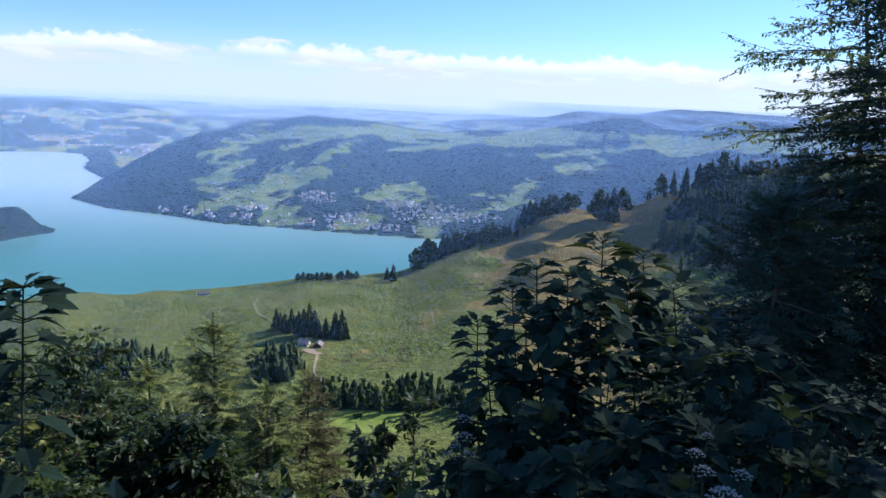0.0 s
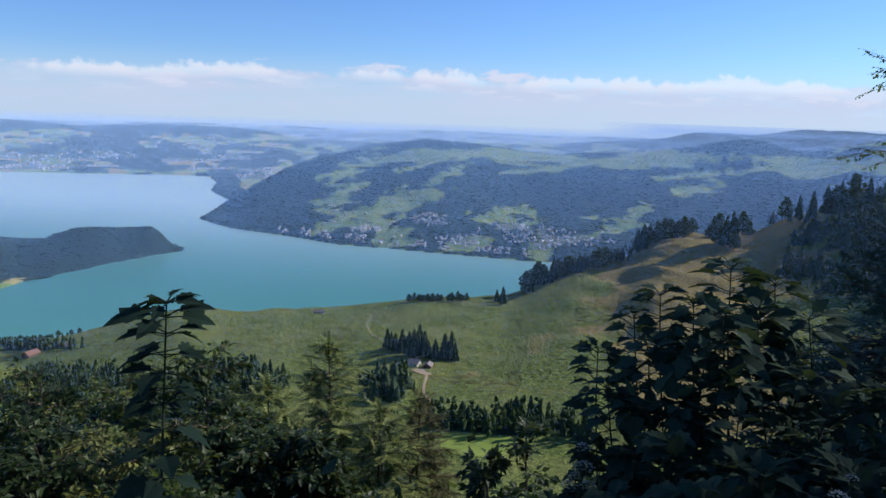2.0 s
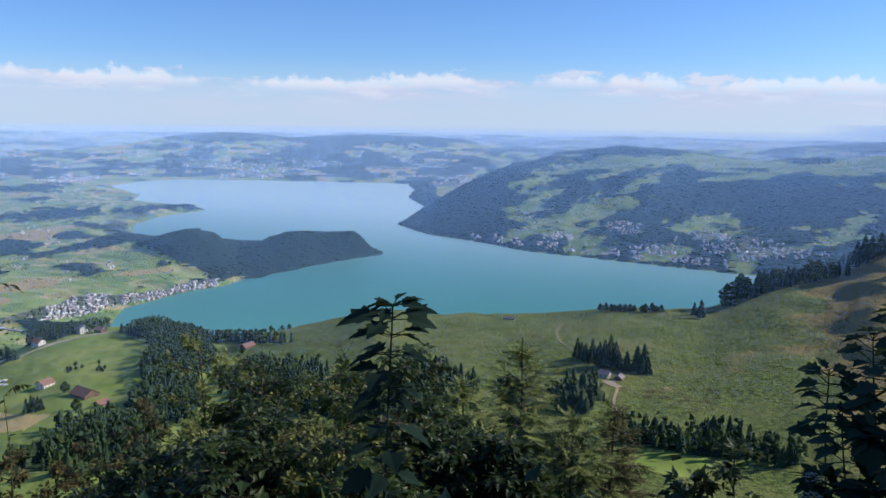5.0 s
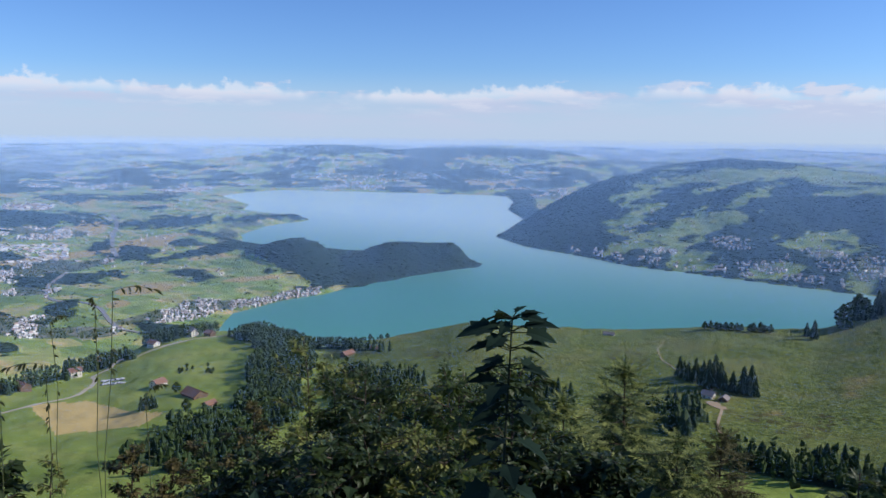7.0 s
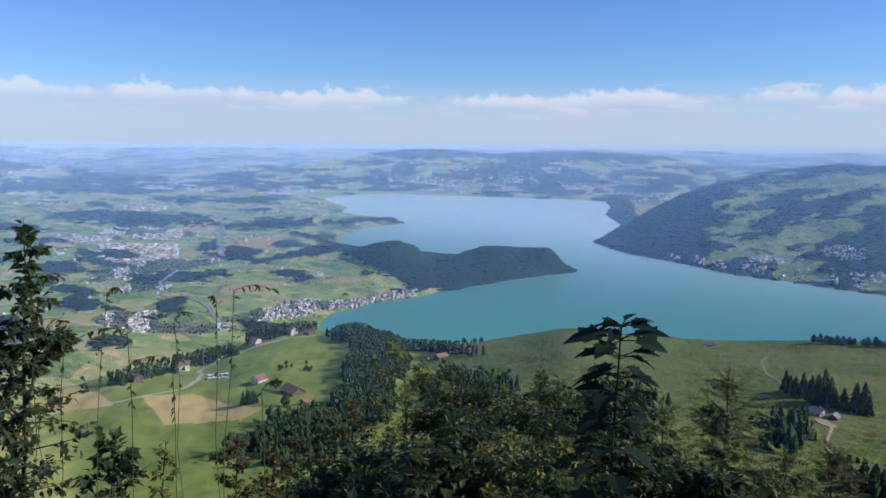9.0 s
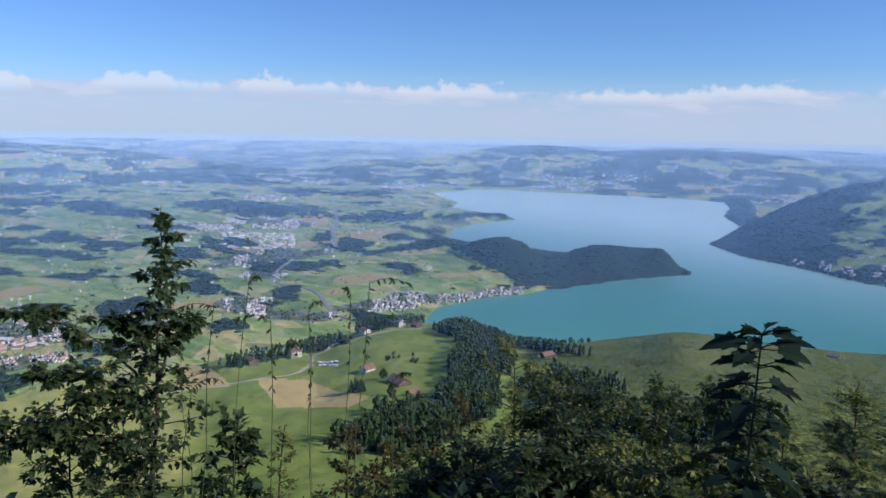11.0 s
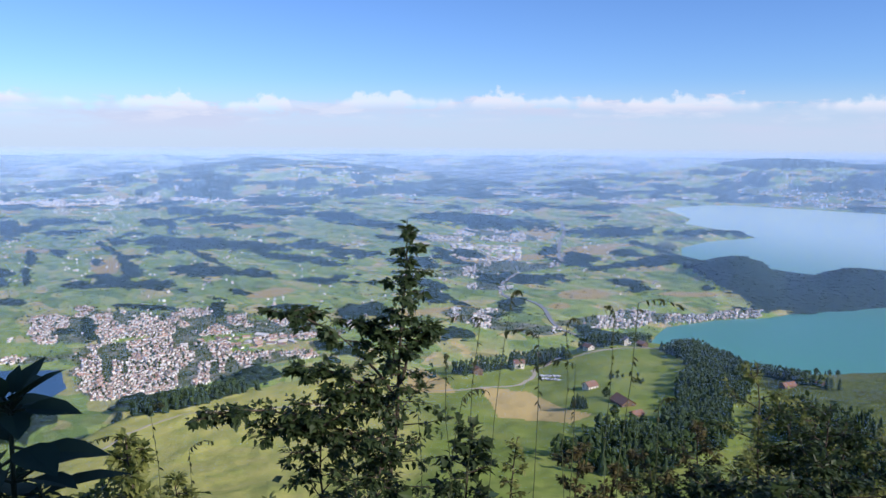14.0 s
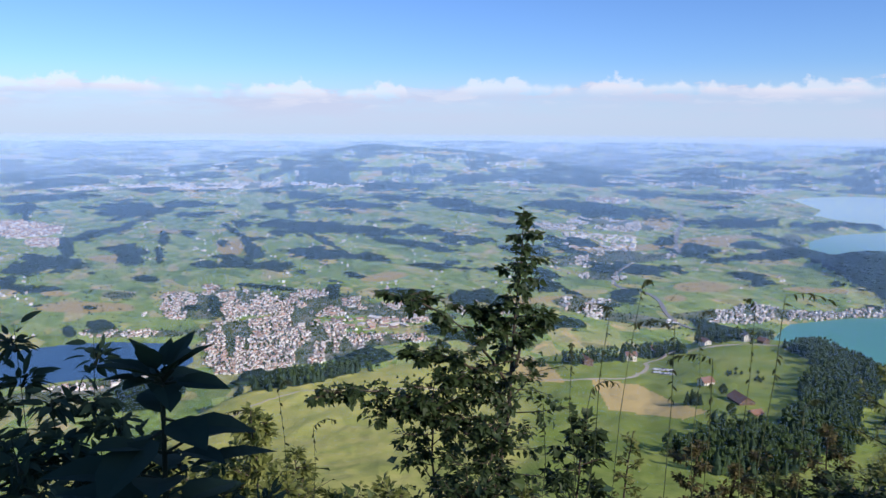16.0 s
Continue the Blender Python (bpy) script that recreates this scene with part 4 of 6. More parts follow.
def broadleaf_meshes(seed, clumps=150):
    """A round-headed tree 1 m tall: trunk with limbs, crown of many ragged clumps."""
    rng = random.Random(seed)
    trunk, crown = Soup(), Soup()
    trunk.tube([(0, 0, 0), (0.01, 0, 0.3), (0, 0.01, 0.7)], 0.03, 0.01, 6)
    for i in range(5):
        a = i * 1.3 + rng.random()
        trunk.tube([(0, 0, 0.3 + 0.06 * i), (math.cos(a) * 0.14, math.sin(a) * 0.14, 0.5 + 0.06 * i), (math.cos(a) * 0.24, math.sin(a) * 0.24, 0.62 + 0.05 * i)], 0.012, 0.004, 4)
    for i in range(clumps):
        a, h = rng.random() * 6.283, rng.random()
        rad = 0.27 * math.sqrt(max(0.06, 1 - (2 * h - 0.75) ** 2)) * rng.uniform(0.35, 1.0)
        c = Vector((math.cos(a) * rad, math.sin(a) * rad, 0.12 + 0.82 * h))
        q = rng.uniform(0.035, 0.08)
        v = [c + Vector((rng.gauss(0, 1), rng.gauss(0, 1), rng.gauss(0, 0.8))).normalized() * q * rng.uniform(0.7, 1.3) for _ in range(12)]
        fs = [(0, 1, 2), (3, 4, 5), (6, 7, 8), (9, 10, 11), (0, 4, 8), (1, 5, 9), (2, 6, 10), (3, 7, 11), (0, 6, 11), (1, 4, 10), (2, 8, 9), (3, 5, 7)]
        crown.add([tuple(p) for p in v], fs)
    return trunk.mesh("trunk", BARK), crown.mesh("crown", FAR_LEAF)


CONIFERS = [conifer_meshes(10 + i) for i in range(4)]
BROADLEAVES = [broadleaf_meshes(30 + i) for i in range(3)]


def spot(az, el):
    """The place on the ground that is met from the path's middle at azimuth and elevation."""
    r = on_ground(az, el)
    return place(az, r, float(ground_at(az, r))), r


def plant_tree(at, height, kind, label, group, rng, width=1.0):
    meshes = rng.choice(CONIFERS if kind == "conifer" else BROADLEAVES)
    m = Matrix.Translation(at - Vector((0, 0, 0.3))) @ Matrix.Rotation(rng.random() * 6.28, 4, "Z") @ Matrix.Diagonal((height * width, height * width, height, 1))
    ob = thing("spruce_tree" if kind == "conifer" else "broadleaf_tree", m, label, "tree", group)
    part("trunk", meshes[0], ob)
    part("crown", meshes[1], ob)
    return ob


rng = random.Random(5)
for az, el, h in ((11.0, -17.0, 17), (10.4, -17.3, 16), (9.9, -17.15, 19), (10.7, -17.15, 15), (9.0, -17.5, 23), (8.6, -17.4, 25), (8.2, -17.5, 21), (7.9, -17.6, 14), (7.4, -17.6, 17), (6.7, -17.7, 22),
                  (6.2, -17.75, 24), (5.9, -17.8, 15), (9.4, -17.45, 20)):
    plant_tree(spot(az, el)[0], h, "conifer", "dark spruce in the clump above the alpine hut", "spruces by the alpine hut", rng, 1.5)
for az, el, h in ((2.5, -13.48, 19), (2.95, -13.36, 14)):
    plant_tree(spot(az, el)[0], h, "conifer", "lone dark spruce on the open grass slope", "lone spruces on the slope", rng, 1.6)
for az, el, h in ((1.3, -12.4, 17), (0.85, -12.25, 18), (0.0, -11.95, 25), (-0.3, -11.9, 20), (-1.1, -11.55, 25), (-1.4, -11.4, 22), (-2.1, -11.05, 20), (-2.5, -10.85, 17), (-3.0, -10.65, 15),
                  (-3.5, -10.5, 14), (-3.9, -10.35, 17), (-4.3, -10.2, 15), (-4.7, -10.05, 18), (-5.3, -9.8, 21), (-5.7, -9.75, 17), (-6.1, -9.45, 27), (-6.5, -9.3, 30), (-6.9, -9.1, 26),
                  (-7.3, -8.9, 29), (-7.7, -8.65, 25), (-8.2, -8.3, 24), (-8.6, -8.1, 20), (-9.1, -7.95, 19), (-9.6, -7.8, 17), (-10.0, -7.7, 18), (-10.5, -7.65, 17)):
    plant_tree(spot(az, el)[0], h, "conifer" if rng.random() < 0.6 else "broadleaf", "dark tree in the row along the meadow ridge", "trees along the ridge", rng, 1.5)
for i in range(26):
    a = 1.0 - 0.44 * i + rng.uniform(-0.15, 0.15)
    r = float(curve(a, [(k[0], k[1]) for k in CREST])) - rng.uniform(0, 18)
    plant_tree(place(a, r, float(ground_at(a, r))), rng.uniform(13, 24), "conifer" if rng.random() < 0.55 else "broadleaf", "dark tree in the row along the meadow ridge", "trees along the ridge", rng, rng.uniform(1.0, 1.35))
for az, el, h in ((-12.3, -8.1, 30), (-12.8, -8.25, 32), (-13.4, -8.3, 30), (-12.5, -7.4, 26), (-13.2, -7.3, 26), (-13.8, -7.4, 25), (-11.9, -7.7, 24), (-14.3, -6.9, 24), (-15.4, -6.5, 22),
                  (-15.9, -6.4, 24), (-16.4, -6.25, 23), (-17.2, -6.1, 26), (-18.0, -5.9, 28), (-18.8, -5.7, 30), (-19.6, -5.4, 32), (-20.4, -5.2, 34), (-21.2, -5.0, 30)):
    plant_tree(spot(az, el)[0], h, "conifer" if rng.random() < 0.5 else "broadleaf", "tall tree on the dry grass knoll", "trees on the knoll", rng, rng.uniform(1.05, 1.4))
    plant_tree(spot(az + rng.uniform(-0.5, 0.5), el - 0.06)[0], h * rng.uniform(0.55, 0.85), "conifer" if rng.random() < 0.35 else "broadleaf", "leafy tree on the dry grass knoll", "trees on the knoll", rng, rng.uniform(1.1, 1.5))
for i in range(13):
    plant_tree(spot(9.5 - 0.36 * i + rng.uniform(-0.1, 0.1), -13.54 + 0.012 * i)[0], rng.uniform(7, 11), "broadleaf", "small leafy tree on the edge of the lake slope", "trees on the meadow edge", rng, 1.3)
for az, el, h in ((49.7, -19.1, 13), (50.0, -19.15, 12), (49.3, -19.1, 11), (49.5, -19.2, 12), (49.1, -19.15, 10), (47.6, -18.2, 9), (47.0, -19.5, 9)):
    plant_tree(spot(az, el)[0], h, "conifer" if h > 9 else "broadleaf", "dense dark tree standing in the farm meadow", "trees in the farm meadow", rng, 1.5)
for i in range(15):
    plant_tree(spot(rng.uniform(44.8, 47.9), rng.uniform(-17.1, -16.35))[0], rng.uniform(3, 4.6), "broadleaf", "small fruit tree in the meadow orchard", "orchard trees", rng, 1.25)
for i in range(26):
    a = 61.5 + 0.62 * i + rng.uniform(-0.12, 0.12)
    r = float(curve(a, [(k[0], k[1]) for k in CREST])) - 12 - 14 * (i % 2)
    plant_tree(place(a, r, float(ground_at(a, r))), rng.uniform(2.2, 3.6), "broadleaf", "small round bush in the row along the meadow rim", "bushes along the meadow rim", rng, 1.3)
for i in range(14):
    a = 32.4 + 0.45 * i + rng.uniform(-0.15, 0.15)
    r = 815 + rng.uniform(0, 15)
    plant_tree(place(a, r, float(ground_at(a, r))), rng.uniform(4, 8), "conifer" if rng.random() < 0.6 else "broadleaf", "dark tree beyond the meadow rim", "trees beyond the rim", rng, 1.5)


def scatter(count, az_range, r_range, test, seed):
    """Random places on the ground, even over the plan, where test(azimuth, distance) holds."""
    g = np.random.RandomState(seed)
    az = g.uniform(*az_range, count)
    r = np.sqrt(g.uniform(r_range[0] ** 2, r_range[1] ** 2, count))
    ok = test(az, r)
    az, r = az[ok], r[ok]
    return az, r, np.stack([-np.sin(np.radians(az)) * r, np.cos(np.radians(az)) * r, ground_at(az, r)], 1), g


def turns_z(g, n, sx, sz):
    a = g.uniform(0, 6.28, n)
    t = np.zeros((n, 3, 3))
    t[:, 0, 0], t[:, 0, 1], t[:, 1, 0], t[:, 1, 1], t[:, 2, 2] = np.cos(a) * sx, -np.sin(a) * sx, np.sin(a) * sx, np.cos(a) * sx, sz
    return t


def low_conifer(sides=6, tiers=5, lean=0.0):
    s = Soup()
    for k in range(tiers):
        z0, rad = 0.05 + 0.88 / tiers * k, 0.2 * (1 - k / tiers) ** (0.8 + lean) + 0.035
        v = [(math.cos(6.283 * i / sides + k) * rad * (0.8 + 0.35 * ((i * 7 + k * 3) % 5) / 4), math.sin(6.283 * i / sides + k) * rad * (0.8 + 0.35 * ((i * 5 + k) % 4) / 3), z0 - 0.03 * (i % 2)) for i in range(sides)] + [(0.02 * math.sin(k * 2 + 9 * lean), 0.02 * math.cos(k * 3), min(1.0, z0 + 0.36))]
        s.add(v, [(i, (i + 1) % sides, sides) for i in range(sides)] + [tuple(range(sides))[::-1]])
    return np.concatenate(s.v), s.f


def clump_shape(seed):
    g = np.random.RandomState(seed)
    v = g.normal(size=(9, 3))
    v /= np.linalg.norm(v, axis=1)[:, None]
    v = v * g.uniform(0.75, 1.25, (9, 1)) * (0.5, 0.5, 0.5) + (0, 0, 0.5)
    bm = bmesh.new()
    for p in v:
        bm.verts.new(p)
    bmesh.ops.convex_hull(bm, input=bm.verts)
    bm.verts.index_update()
    out = np.array([x.co[:] for x in bm.verts]), [tuple(x.index for x in f.verts) for f in bm.faces]
    bm.free()
    return out


def woods():
    cones = [low_conifer(6, 5, 0.0), low_conifer(5, 4, 0.35), low_conifer(7, 5, -0.25)]
    lumps = [clump_shape(i) for i in range(4)]
    # the woods on the near hills
    test = lambda a, r: (cover_at("wood", a, r) > 0.5) & cover_at("near", a, r)
    az, r, p, g = scatter(44000, (-40, 90), (240, 900), test, 1)
    s = Soup()
    pick = g.rand(len(az)) < np.where(az > 36, 0.36, 0.55)
    n = pick.sum()
    h = g.uniform(6, 14, n) * np.where((az[pick] < 27) & (az[pick] > 8), 1.3, 1.05)
    for i, shape in enumerate(cones):
        k = len(h[i::3])
        s.batch(*shape, turns_z(g, k, h[i::3] * g.uniform(0.85, 1.4, k), h[i::3]), p[pick][i::3] - (0, 0, 2.0))
    me = s.mesh("conifer_wood", CONIFER)
    tagged(new("conifer_wood", me), "dense dark spruce wood on the steep meadow slopes", "forest", kind="stuff")
    s = Soup()
    rest = p[~pick]
    for i, shape in enumerate(lumps):
        q = rest[i::4]
        for k in range(3):
            w = g.uniform(2.4, 4.4, len(q))
            s.batch(*shape, turns_z(g, len(q), w, w * 1.2), q + g.uniform(-2, 2, (len(q), 3)) + (0, 0, 2 + 2.5 * k))
    me = s.mesh("broadleaf_wood", FAR_LEAF)
    tagged(new("broadleaf_wood", me), "leafy trees mixed into the slope wood", "forest", kind="stuff")
    # far woods over the lake and on the plain
    test = lambda a, r: (cover_at("wood", a, r) > 0.45) & ~cover_at("near", a, r) & (ground_at(a, r) > LAKE_Z + 1)
    az, r, p, g = scatter(62000, (-32, 102), (700, 3050), test, 2)
    s = Soup()
    for i, shape in enumerate(lumps):
        q = p[i::4]
        w = g.uniform(11, 19, len(q))
        s.batch(*shape, turns_z(g, len(q), w, g.uniform(1.8, 3.2, len(q))), q - (0, 0, 1.0))
    me = s.mesh("far_wood", FAR_CONIFER, smooth_faces=True)
    tagged(new("far_wood", me), "far blue-green woods on the mountain and the plain", "forest", kind="stuff")
    # hedges and single trees among the fields
    test = lambda a, r: (cover_at("wood", a, r) < 0.3) & ~cover_at("near", a, r) & (ground_at(a, r) > LAKE_Z + 1.5)
    az, r, p, g = scatter(110000, (-32, 102), (850, 2700), test, 3)
    lines = fractal(p[:, 0] * 0.8 + p[:, 1] * 0.5, p[:, 1], 90, 44, 3)
    keep = (np.abs(lines) < 0.045) | (np.abs(lines - 0.45) < 0.04) | (g.rand(len(p)) < 0.05)
    keep |= cover_at("turf", az, r).astype(bool) & (lines > 0.1) & (g.rand(len(p)) < 0.45)
    p = p[keep]
    s = Soup()
    for i, shape in enumerate(lumps):
        q = p[i::4]
        w = g.uniform(1.6, 3.6, len(q))
        s.batch(*shape, turns_z(g, len(q), w, w * 0.9), q - (0, 0, 0.3))
    me = s.mesh("hedge_trees", FAR_LEAF)
    tagged(new("hedge_trees", me), "scattered hedge trees and orchards among the fields", "trees", kind="stuff")

    # garden trees between the houses
    test = lambda a, r: (cover_at("built", a, r) > 0.4) & ~cover_at("near", a, r) & (ground_at(a, r) > LAKE_Z + 1)
    az, r, p, g = scatter(32000, (36, 102), (800, 1900), test, 7)
    s = Soup()
    for i, shape in enumerate(lumps):
        q = p[i::4]
        w = g.uniform(1.6, 3.6, len(q))
        s.batch(*shape, turns_z(g, len(q), w, w * 1.2), q - (0, 0, 0.3))
    tagged(new("town_trees", s.mesh("town_trees", FAR_LEAF)), "dark garden trees between the town houses", "trees", kind="stuff")


woods()


# ---- towns, farms, roads ----
def gable_shape():
    """A house 1 x 1 x 1: walls to 0.62, a gable roof with eaves above."""
    wall_v = [(-.5, -.5, -.3), (.5, -.5, -.3), (.5, .5, -.3), (-.5, .5, -.3), (-.5, -.5, .62), (.5, -.5, .62), (.5, .5, .62), (-.5, .5, .62), (-.5, 0, .98), (.5, 0, .98)]
    wall_f = [(0, 1, 5, 4), (1, 2, 6, 9, 5), (2, 3, 7, 6), (3, 0, 4, 8, 7)]
    roof_v = [(-.57, -.58, .58), (.57, -.58, .58), (.57, 0, 1.02), (-.57, 0, 1.02), (.57, .58, .58), (-.57, .58, .58)]
    roof_f = [(0, 1, 2, 3), (3, 2, 4, 5)]
    return wall_v, wall_f, roof_v, roof_f


def houses(name, label, count, az_range, r_range, test, seed, size=(3.4, 6.0), tall=0.85, gap=1.25, roofs=TOWN_ROOF):
    az, r, p, g = scatter(count, az_range, r_range, test, seed)
    # keep houses apart
    cell, keep = set(), []
    for i, q in enumerate(p):
        k = (int(q[0] // (size[1] * gap)), int(q[1] // (size[1] * gap)))
        if k not in cell:
            cell.add(k)
            keep.append(i)
    p = p[keep]
    n = len(p)
    wv, wf, rv, rf = gable_shape()
    sx, sy = g.uniform(*size, n), g.uniform(*size, n) * 0.8
    sz = g.uniform(size[0], size[1], n) * tall
    big = g.rand(n) < 0.1
    sx[big] *= g.uniform(1.5, 2.8, big.sum())
    sy[big] *= 1.4
    a = g.normal(0.0, 0.3, n) + 1.571 * (g.rand(n) < 0.4)
    t = np.zeros((n, 3, 3))
    t[:, 0, 0], t[:, 0, 1], t[:, 1, 0], t[:, 1, 1], t[:, 2, 2] = np.cos(a) * sx, -np.sin(a) * sy, np.sin(a) * sx, np.cos(a) * sy, sz
    s = Soup()
    s.batch(wv, wf, t, p, 0)
    s.batch(rv, rf, t, p, 1)
    me = s.mesh(name, TOWN_WALL, roofs)
    return tagged(new(name, me), label, "houses", kind="stuff")


dry_land = lambda a, r: ground_at(a, r) > LAKE_Z + 0.8
built = lambda a, r: (cover_at("built", a, r) > 0.5) & dry_land(a, r)
houses("town_houses", "dense town of white houses with brown roofs by the lake arm", 120000, (66, 102), (780, 1320), lambda a, r: built(a, r) & (fractal(a * 7, r * 0.12, 9, 4, 3) > -0.02), 11, (1.6, 3.3), 0.95, 1.4)
houses("shore_village_houses", "white village houses strung along the lake shore", 90000, (36, 49.5), (850, 1330), lambda a, r: built(a, r) & (fractal(a * 9, r * 0.1, 8, 6, 3) > -0.25), 12, (2.0, 3.7), 0.85, 1.6, PALE_ROOF)
houses("valley_village_houses", "pale houses and halls of a village on the plain", 40000, (49.5, 66), (900, 3000), lambda a, r: built(a, r) & (fractal(a * 9, r * 0.05, 8, 7, 3) > 0.05), 13, (2.2, 4.6), 0.8, 1.45, PALE_ROOF)
houses("mountain_village_houses", "pale village houses at the foot of the wooded mountain", 26000, (-8, 20), (1400, 2300), lambda a, r: built(a, r) & (fractal(a * 9, r * 0.05, 6, 3, 3) > -0.25), 14, (2.4, 4.2), 1.0, 2.2, PALE_ROOF)
houses("far_town_houses", "tiny pale houses of a far town beyond the lake", 120000, (18, 100), (2700, 3700), lambda a, r: built(a, r) & (fractal(a * 5, r * 0.03, 6, 5, 3) > -0.35), 15, (5, 9), 0.7, 2.4, PALE_ROOF)
houses("hamlet_houses", "pale houses of a hamlet among far fields", 20000, (92, 103), (1500, 2200), built, 16, (3.5, 6))
houses("scattered_farms", "single farmhouses scattered over the fields", 9000, (-20, 102), (900, 3000), lambda a, r: (cover_at("wood", a, r) < 0.3) & ~cover_at("near", a, r) & dry_land(a, r) & (fractal(a * 3, r * 0.02, 5, 9, 3) > 0.1), 17, (2.3, 4.4), 0.9, 1.25, PALE_ROOF)

houses("factory_halls", "large pale factory halls in the valley village", 900, (54.2, 59.2), (1540, 1720), lambda a, r: dry_land(a, r) & (cover_at("wood", a, r) < 0.3), 18, (6, 13), 0.3, 1.25, PALE_ROOF)
houses("works_halls", "long flat-roofed works halls beside the town", 90, (70.5, 76.5), (905, 960), lambda a, r: dry_land(a, r) & (cover_at("wood", a, r) < 0.3), 21, (5, 11), 0.3)
houses("far_halls", "large pale halls of a works on the far plain", 200, (54.8, 57.6), (2380, 2560), dry_land, 19, (9, 18), 0.3)
shore_line = lambda a, r: np.abs(r - curve(a, SHORE_E) - 22) < 18
houses("waterside_houses", "white houses strung along the foot of the mountain", 3500, (1, 19), (1380, 1680), lambda a, r: shore_line(a, r) & dry_land(a, r) & (fractal(a * 11, r * 0.0, 5, 8, 2) > 0.0), 20, (2.6, 4.6), 1.0, 2.0, PALE_ROOF)


def box(s, x0, x1, y0, y1, z0, z1, mat=0):
    v = [(x, y, z) for z in (z0, z1) for y in (y0, y1) for x in (x0, x1)]
    s.add(v, [(0, 2, 3, 1), (4, 5, 7, 6), (0, 1, 5, 4), (2, 6, 7, 3), (0, 4, 6, 2), (1, 3, 7, 5)], mat)


def one(build, name, *mats):
    s = Soup()
    build(s)
    return s.mesh(name, *mats)


def farmhouse(name, label, az, el, w, d, h, yaw, wall_mat, roof_mat, storeys=2, chimney=True, group="farm buildings"):
    at, r = spot(az, el)
    ob = thing(name, Matrix.Translation(at - Vector((0, 0, 0.5))) @ Matrix.Rotation(radians(yaw), 4, "Z"), label, "house", group)
    rise = w * 0.32

    def walls(s):
        v = [(-d / 2, -w / 2, -3), (d / 2, -w / 2, -3), (d / 2, w / 2, -3), (-d / 2, w / 2, -3), (-d / 2, -w / 2, h), (d / 2, -w / 2, h), (d / 2, w / 2, h), (-d / 2, w / 2, h), (-d / 2, 0, h + rise), (d / 2, 0, h + rise)]
        s.add(v, [(0, 1, 5, 4), (1, 2, 6, 9, 5), (2, 3, 7, 6), (3, 0, 4, 8, 7), (4, 5, 9, 8), (6, 7, 8, 9)])

    def roof(s):
        for side in (-1, 1):
            e, k = w / 2 + 0.7, d / 2 + 0.8
            z0 = h - 0.7 * rise / (w / 2)
            lo, hi = [(-k, side * e, z0 + 0.02), (k, side * e, z0 + 0.02), (k, 0, h + rise + 0.05), (-k, 0, h + rise + 0.05)], 0.28
            s.add(lo + [(x, y, z + hi) for x, y, z in lo], [(0, 1, 2, 3), (4, 5, 6, 7), (0, 1, 5, 4), (1, 2, 6, 5), (2, 3, 7, 6), (3, 0, 4, 7)])

    part("wall", one(walls, "wall", wall_mat), ob)
    tiles = part("roof", one(roof, "roof", roof_mat), ob)
    pane = one(lambda s: box(s, -0.45, 0.45, -0.06, 0.06, -0.6, 0.6), "window", PANE)
    for k in range(storeys):
        z = 1.5 + k * (h / storeys)
        for i in range(max(2, int(d / 3))):
            x = -d / 2 + d * (i + 0.5) / max(2, int(d / 3))
            for side in (-1, 1):
                part("window", pane, ob, m=Matrix.Translation((x, side * (w / 2 + 0.02), z)))
        for i in range(2):
            for side in (-1, 1):
                part("window", pane, ob, m=Matrix.Translation((side * (d / 2 + 0.02), -w / 4 + w / 2 * i, z)) @ Matrix.Rotation(radians(90), 4, "Z"))
    part("door", one(lambda s: box(s, -0.5, 0.5, -0.06, 0.06, 0, 2.1), "door", TIMBER), ob, m=Matrix.Translation((d / 2 + 0.03, 0, 0.3)) @ Matrix.Rotation(radians(90), 4, "Z"))
    if chimney:
        part("chimney", one(lambda s: box(s, -0.4, 0.4, -0.4, 0.4, 0, 1.8), "chimney", GREY_TILE), tiles, m=Matrix.Translation((d * 0.2, w * 0.12, h + rise * 0.6)))
    return ob


farmhouse("guest_house", "tall white plastered house on the meadow crest", 46.4, -14.5, 9, 10, 6.5, -9, PLASTER, GREY_TILE, 3)
farmhouse("farmhouse", "small brown timber house beside the crest road", 45.2, -14.5, 8, 9, 4, -2, TIMBER, TILE)
farmhouse("inn", "long cream house beside the crest road", 52.2, -15.8, 9, 17, 4.6, 78, PLASTER, TILE)
farmhouse("farmhouse", "white house with a brown roof by the road", 49.0, -15.0, 8, 10, 5, -5, PLASTER, TILE)
farmhouse("farmhouse", "white house below trees at the crest", 54.1, -16.5, 8, 10, 5, 75, PLASTER, TILE)
farmhouse("farmhouse", "reddish timber farmhouse at the wood's edge", 57.3, -16.9, 9, 14, 5, -8, TIMBER, TILE)
farmhouse("farmhouse", "white and brown farmhouse amid the meadow", 48.8, -17.7, 9, 10, 3.8, 89, PLASTER, TILE)
farmhouse("barn", "large timber barn with a broad brown roof", 46.4, -18.6, 12, 17, 2.4, -11, TIMBER, TILE, 1, False)
farmhouse("barn", "small timber shed below the barn", 45.4, -19.4, 6, 8, 3, 86, TIMBER, TILE, 1, False)
farmhouse("alpine_hut", "small white-walled alpine hut below spruces", 8.95, -18.15, 6, 7, 3.2, -14, PLASTER, GREY_TILE, 1)
farmhouse("alpine_hut", "low dark hut beside the bare earth yard", 7.9, -18.3, 5, 6, 2.6, 83, TIMBER, GREY_TILE, 1, False)
farmhouse("cattle_shed", "low pale shed on the grass rim over the lake", 16.1, -14.47, 4, 10, 2.0, 0, PLASTER, GREY_TILE, 1, False)
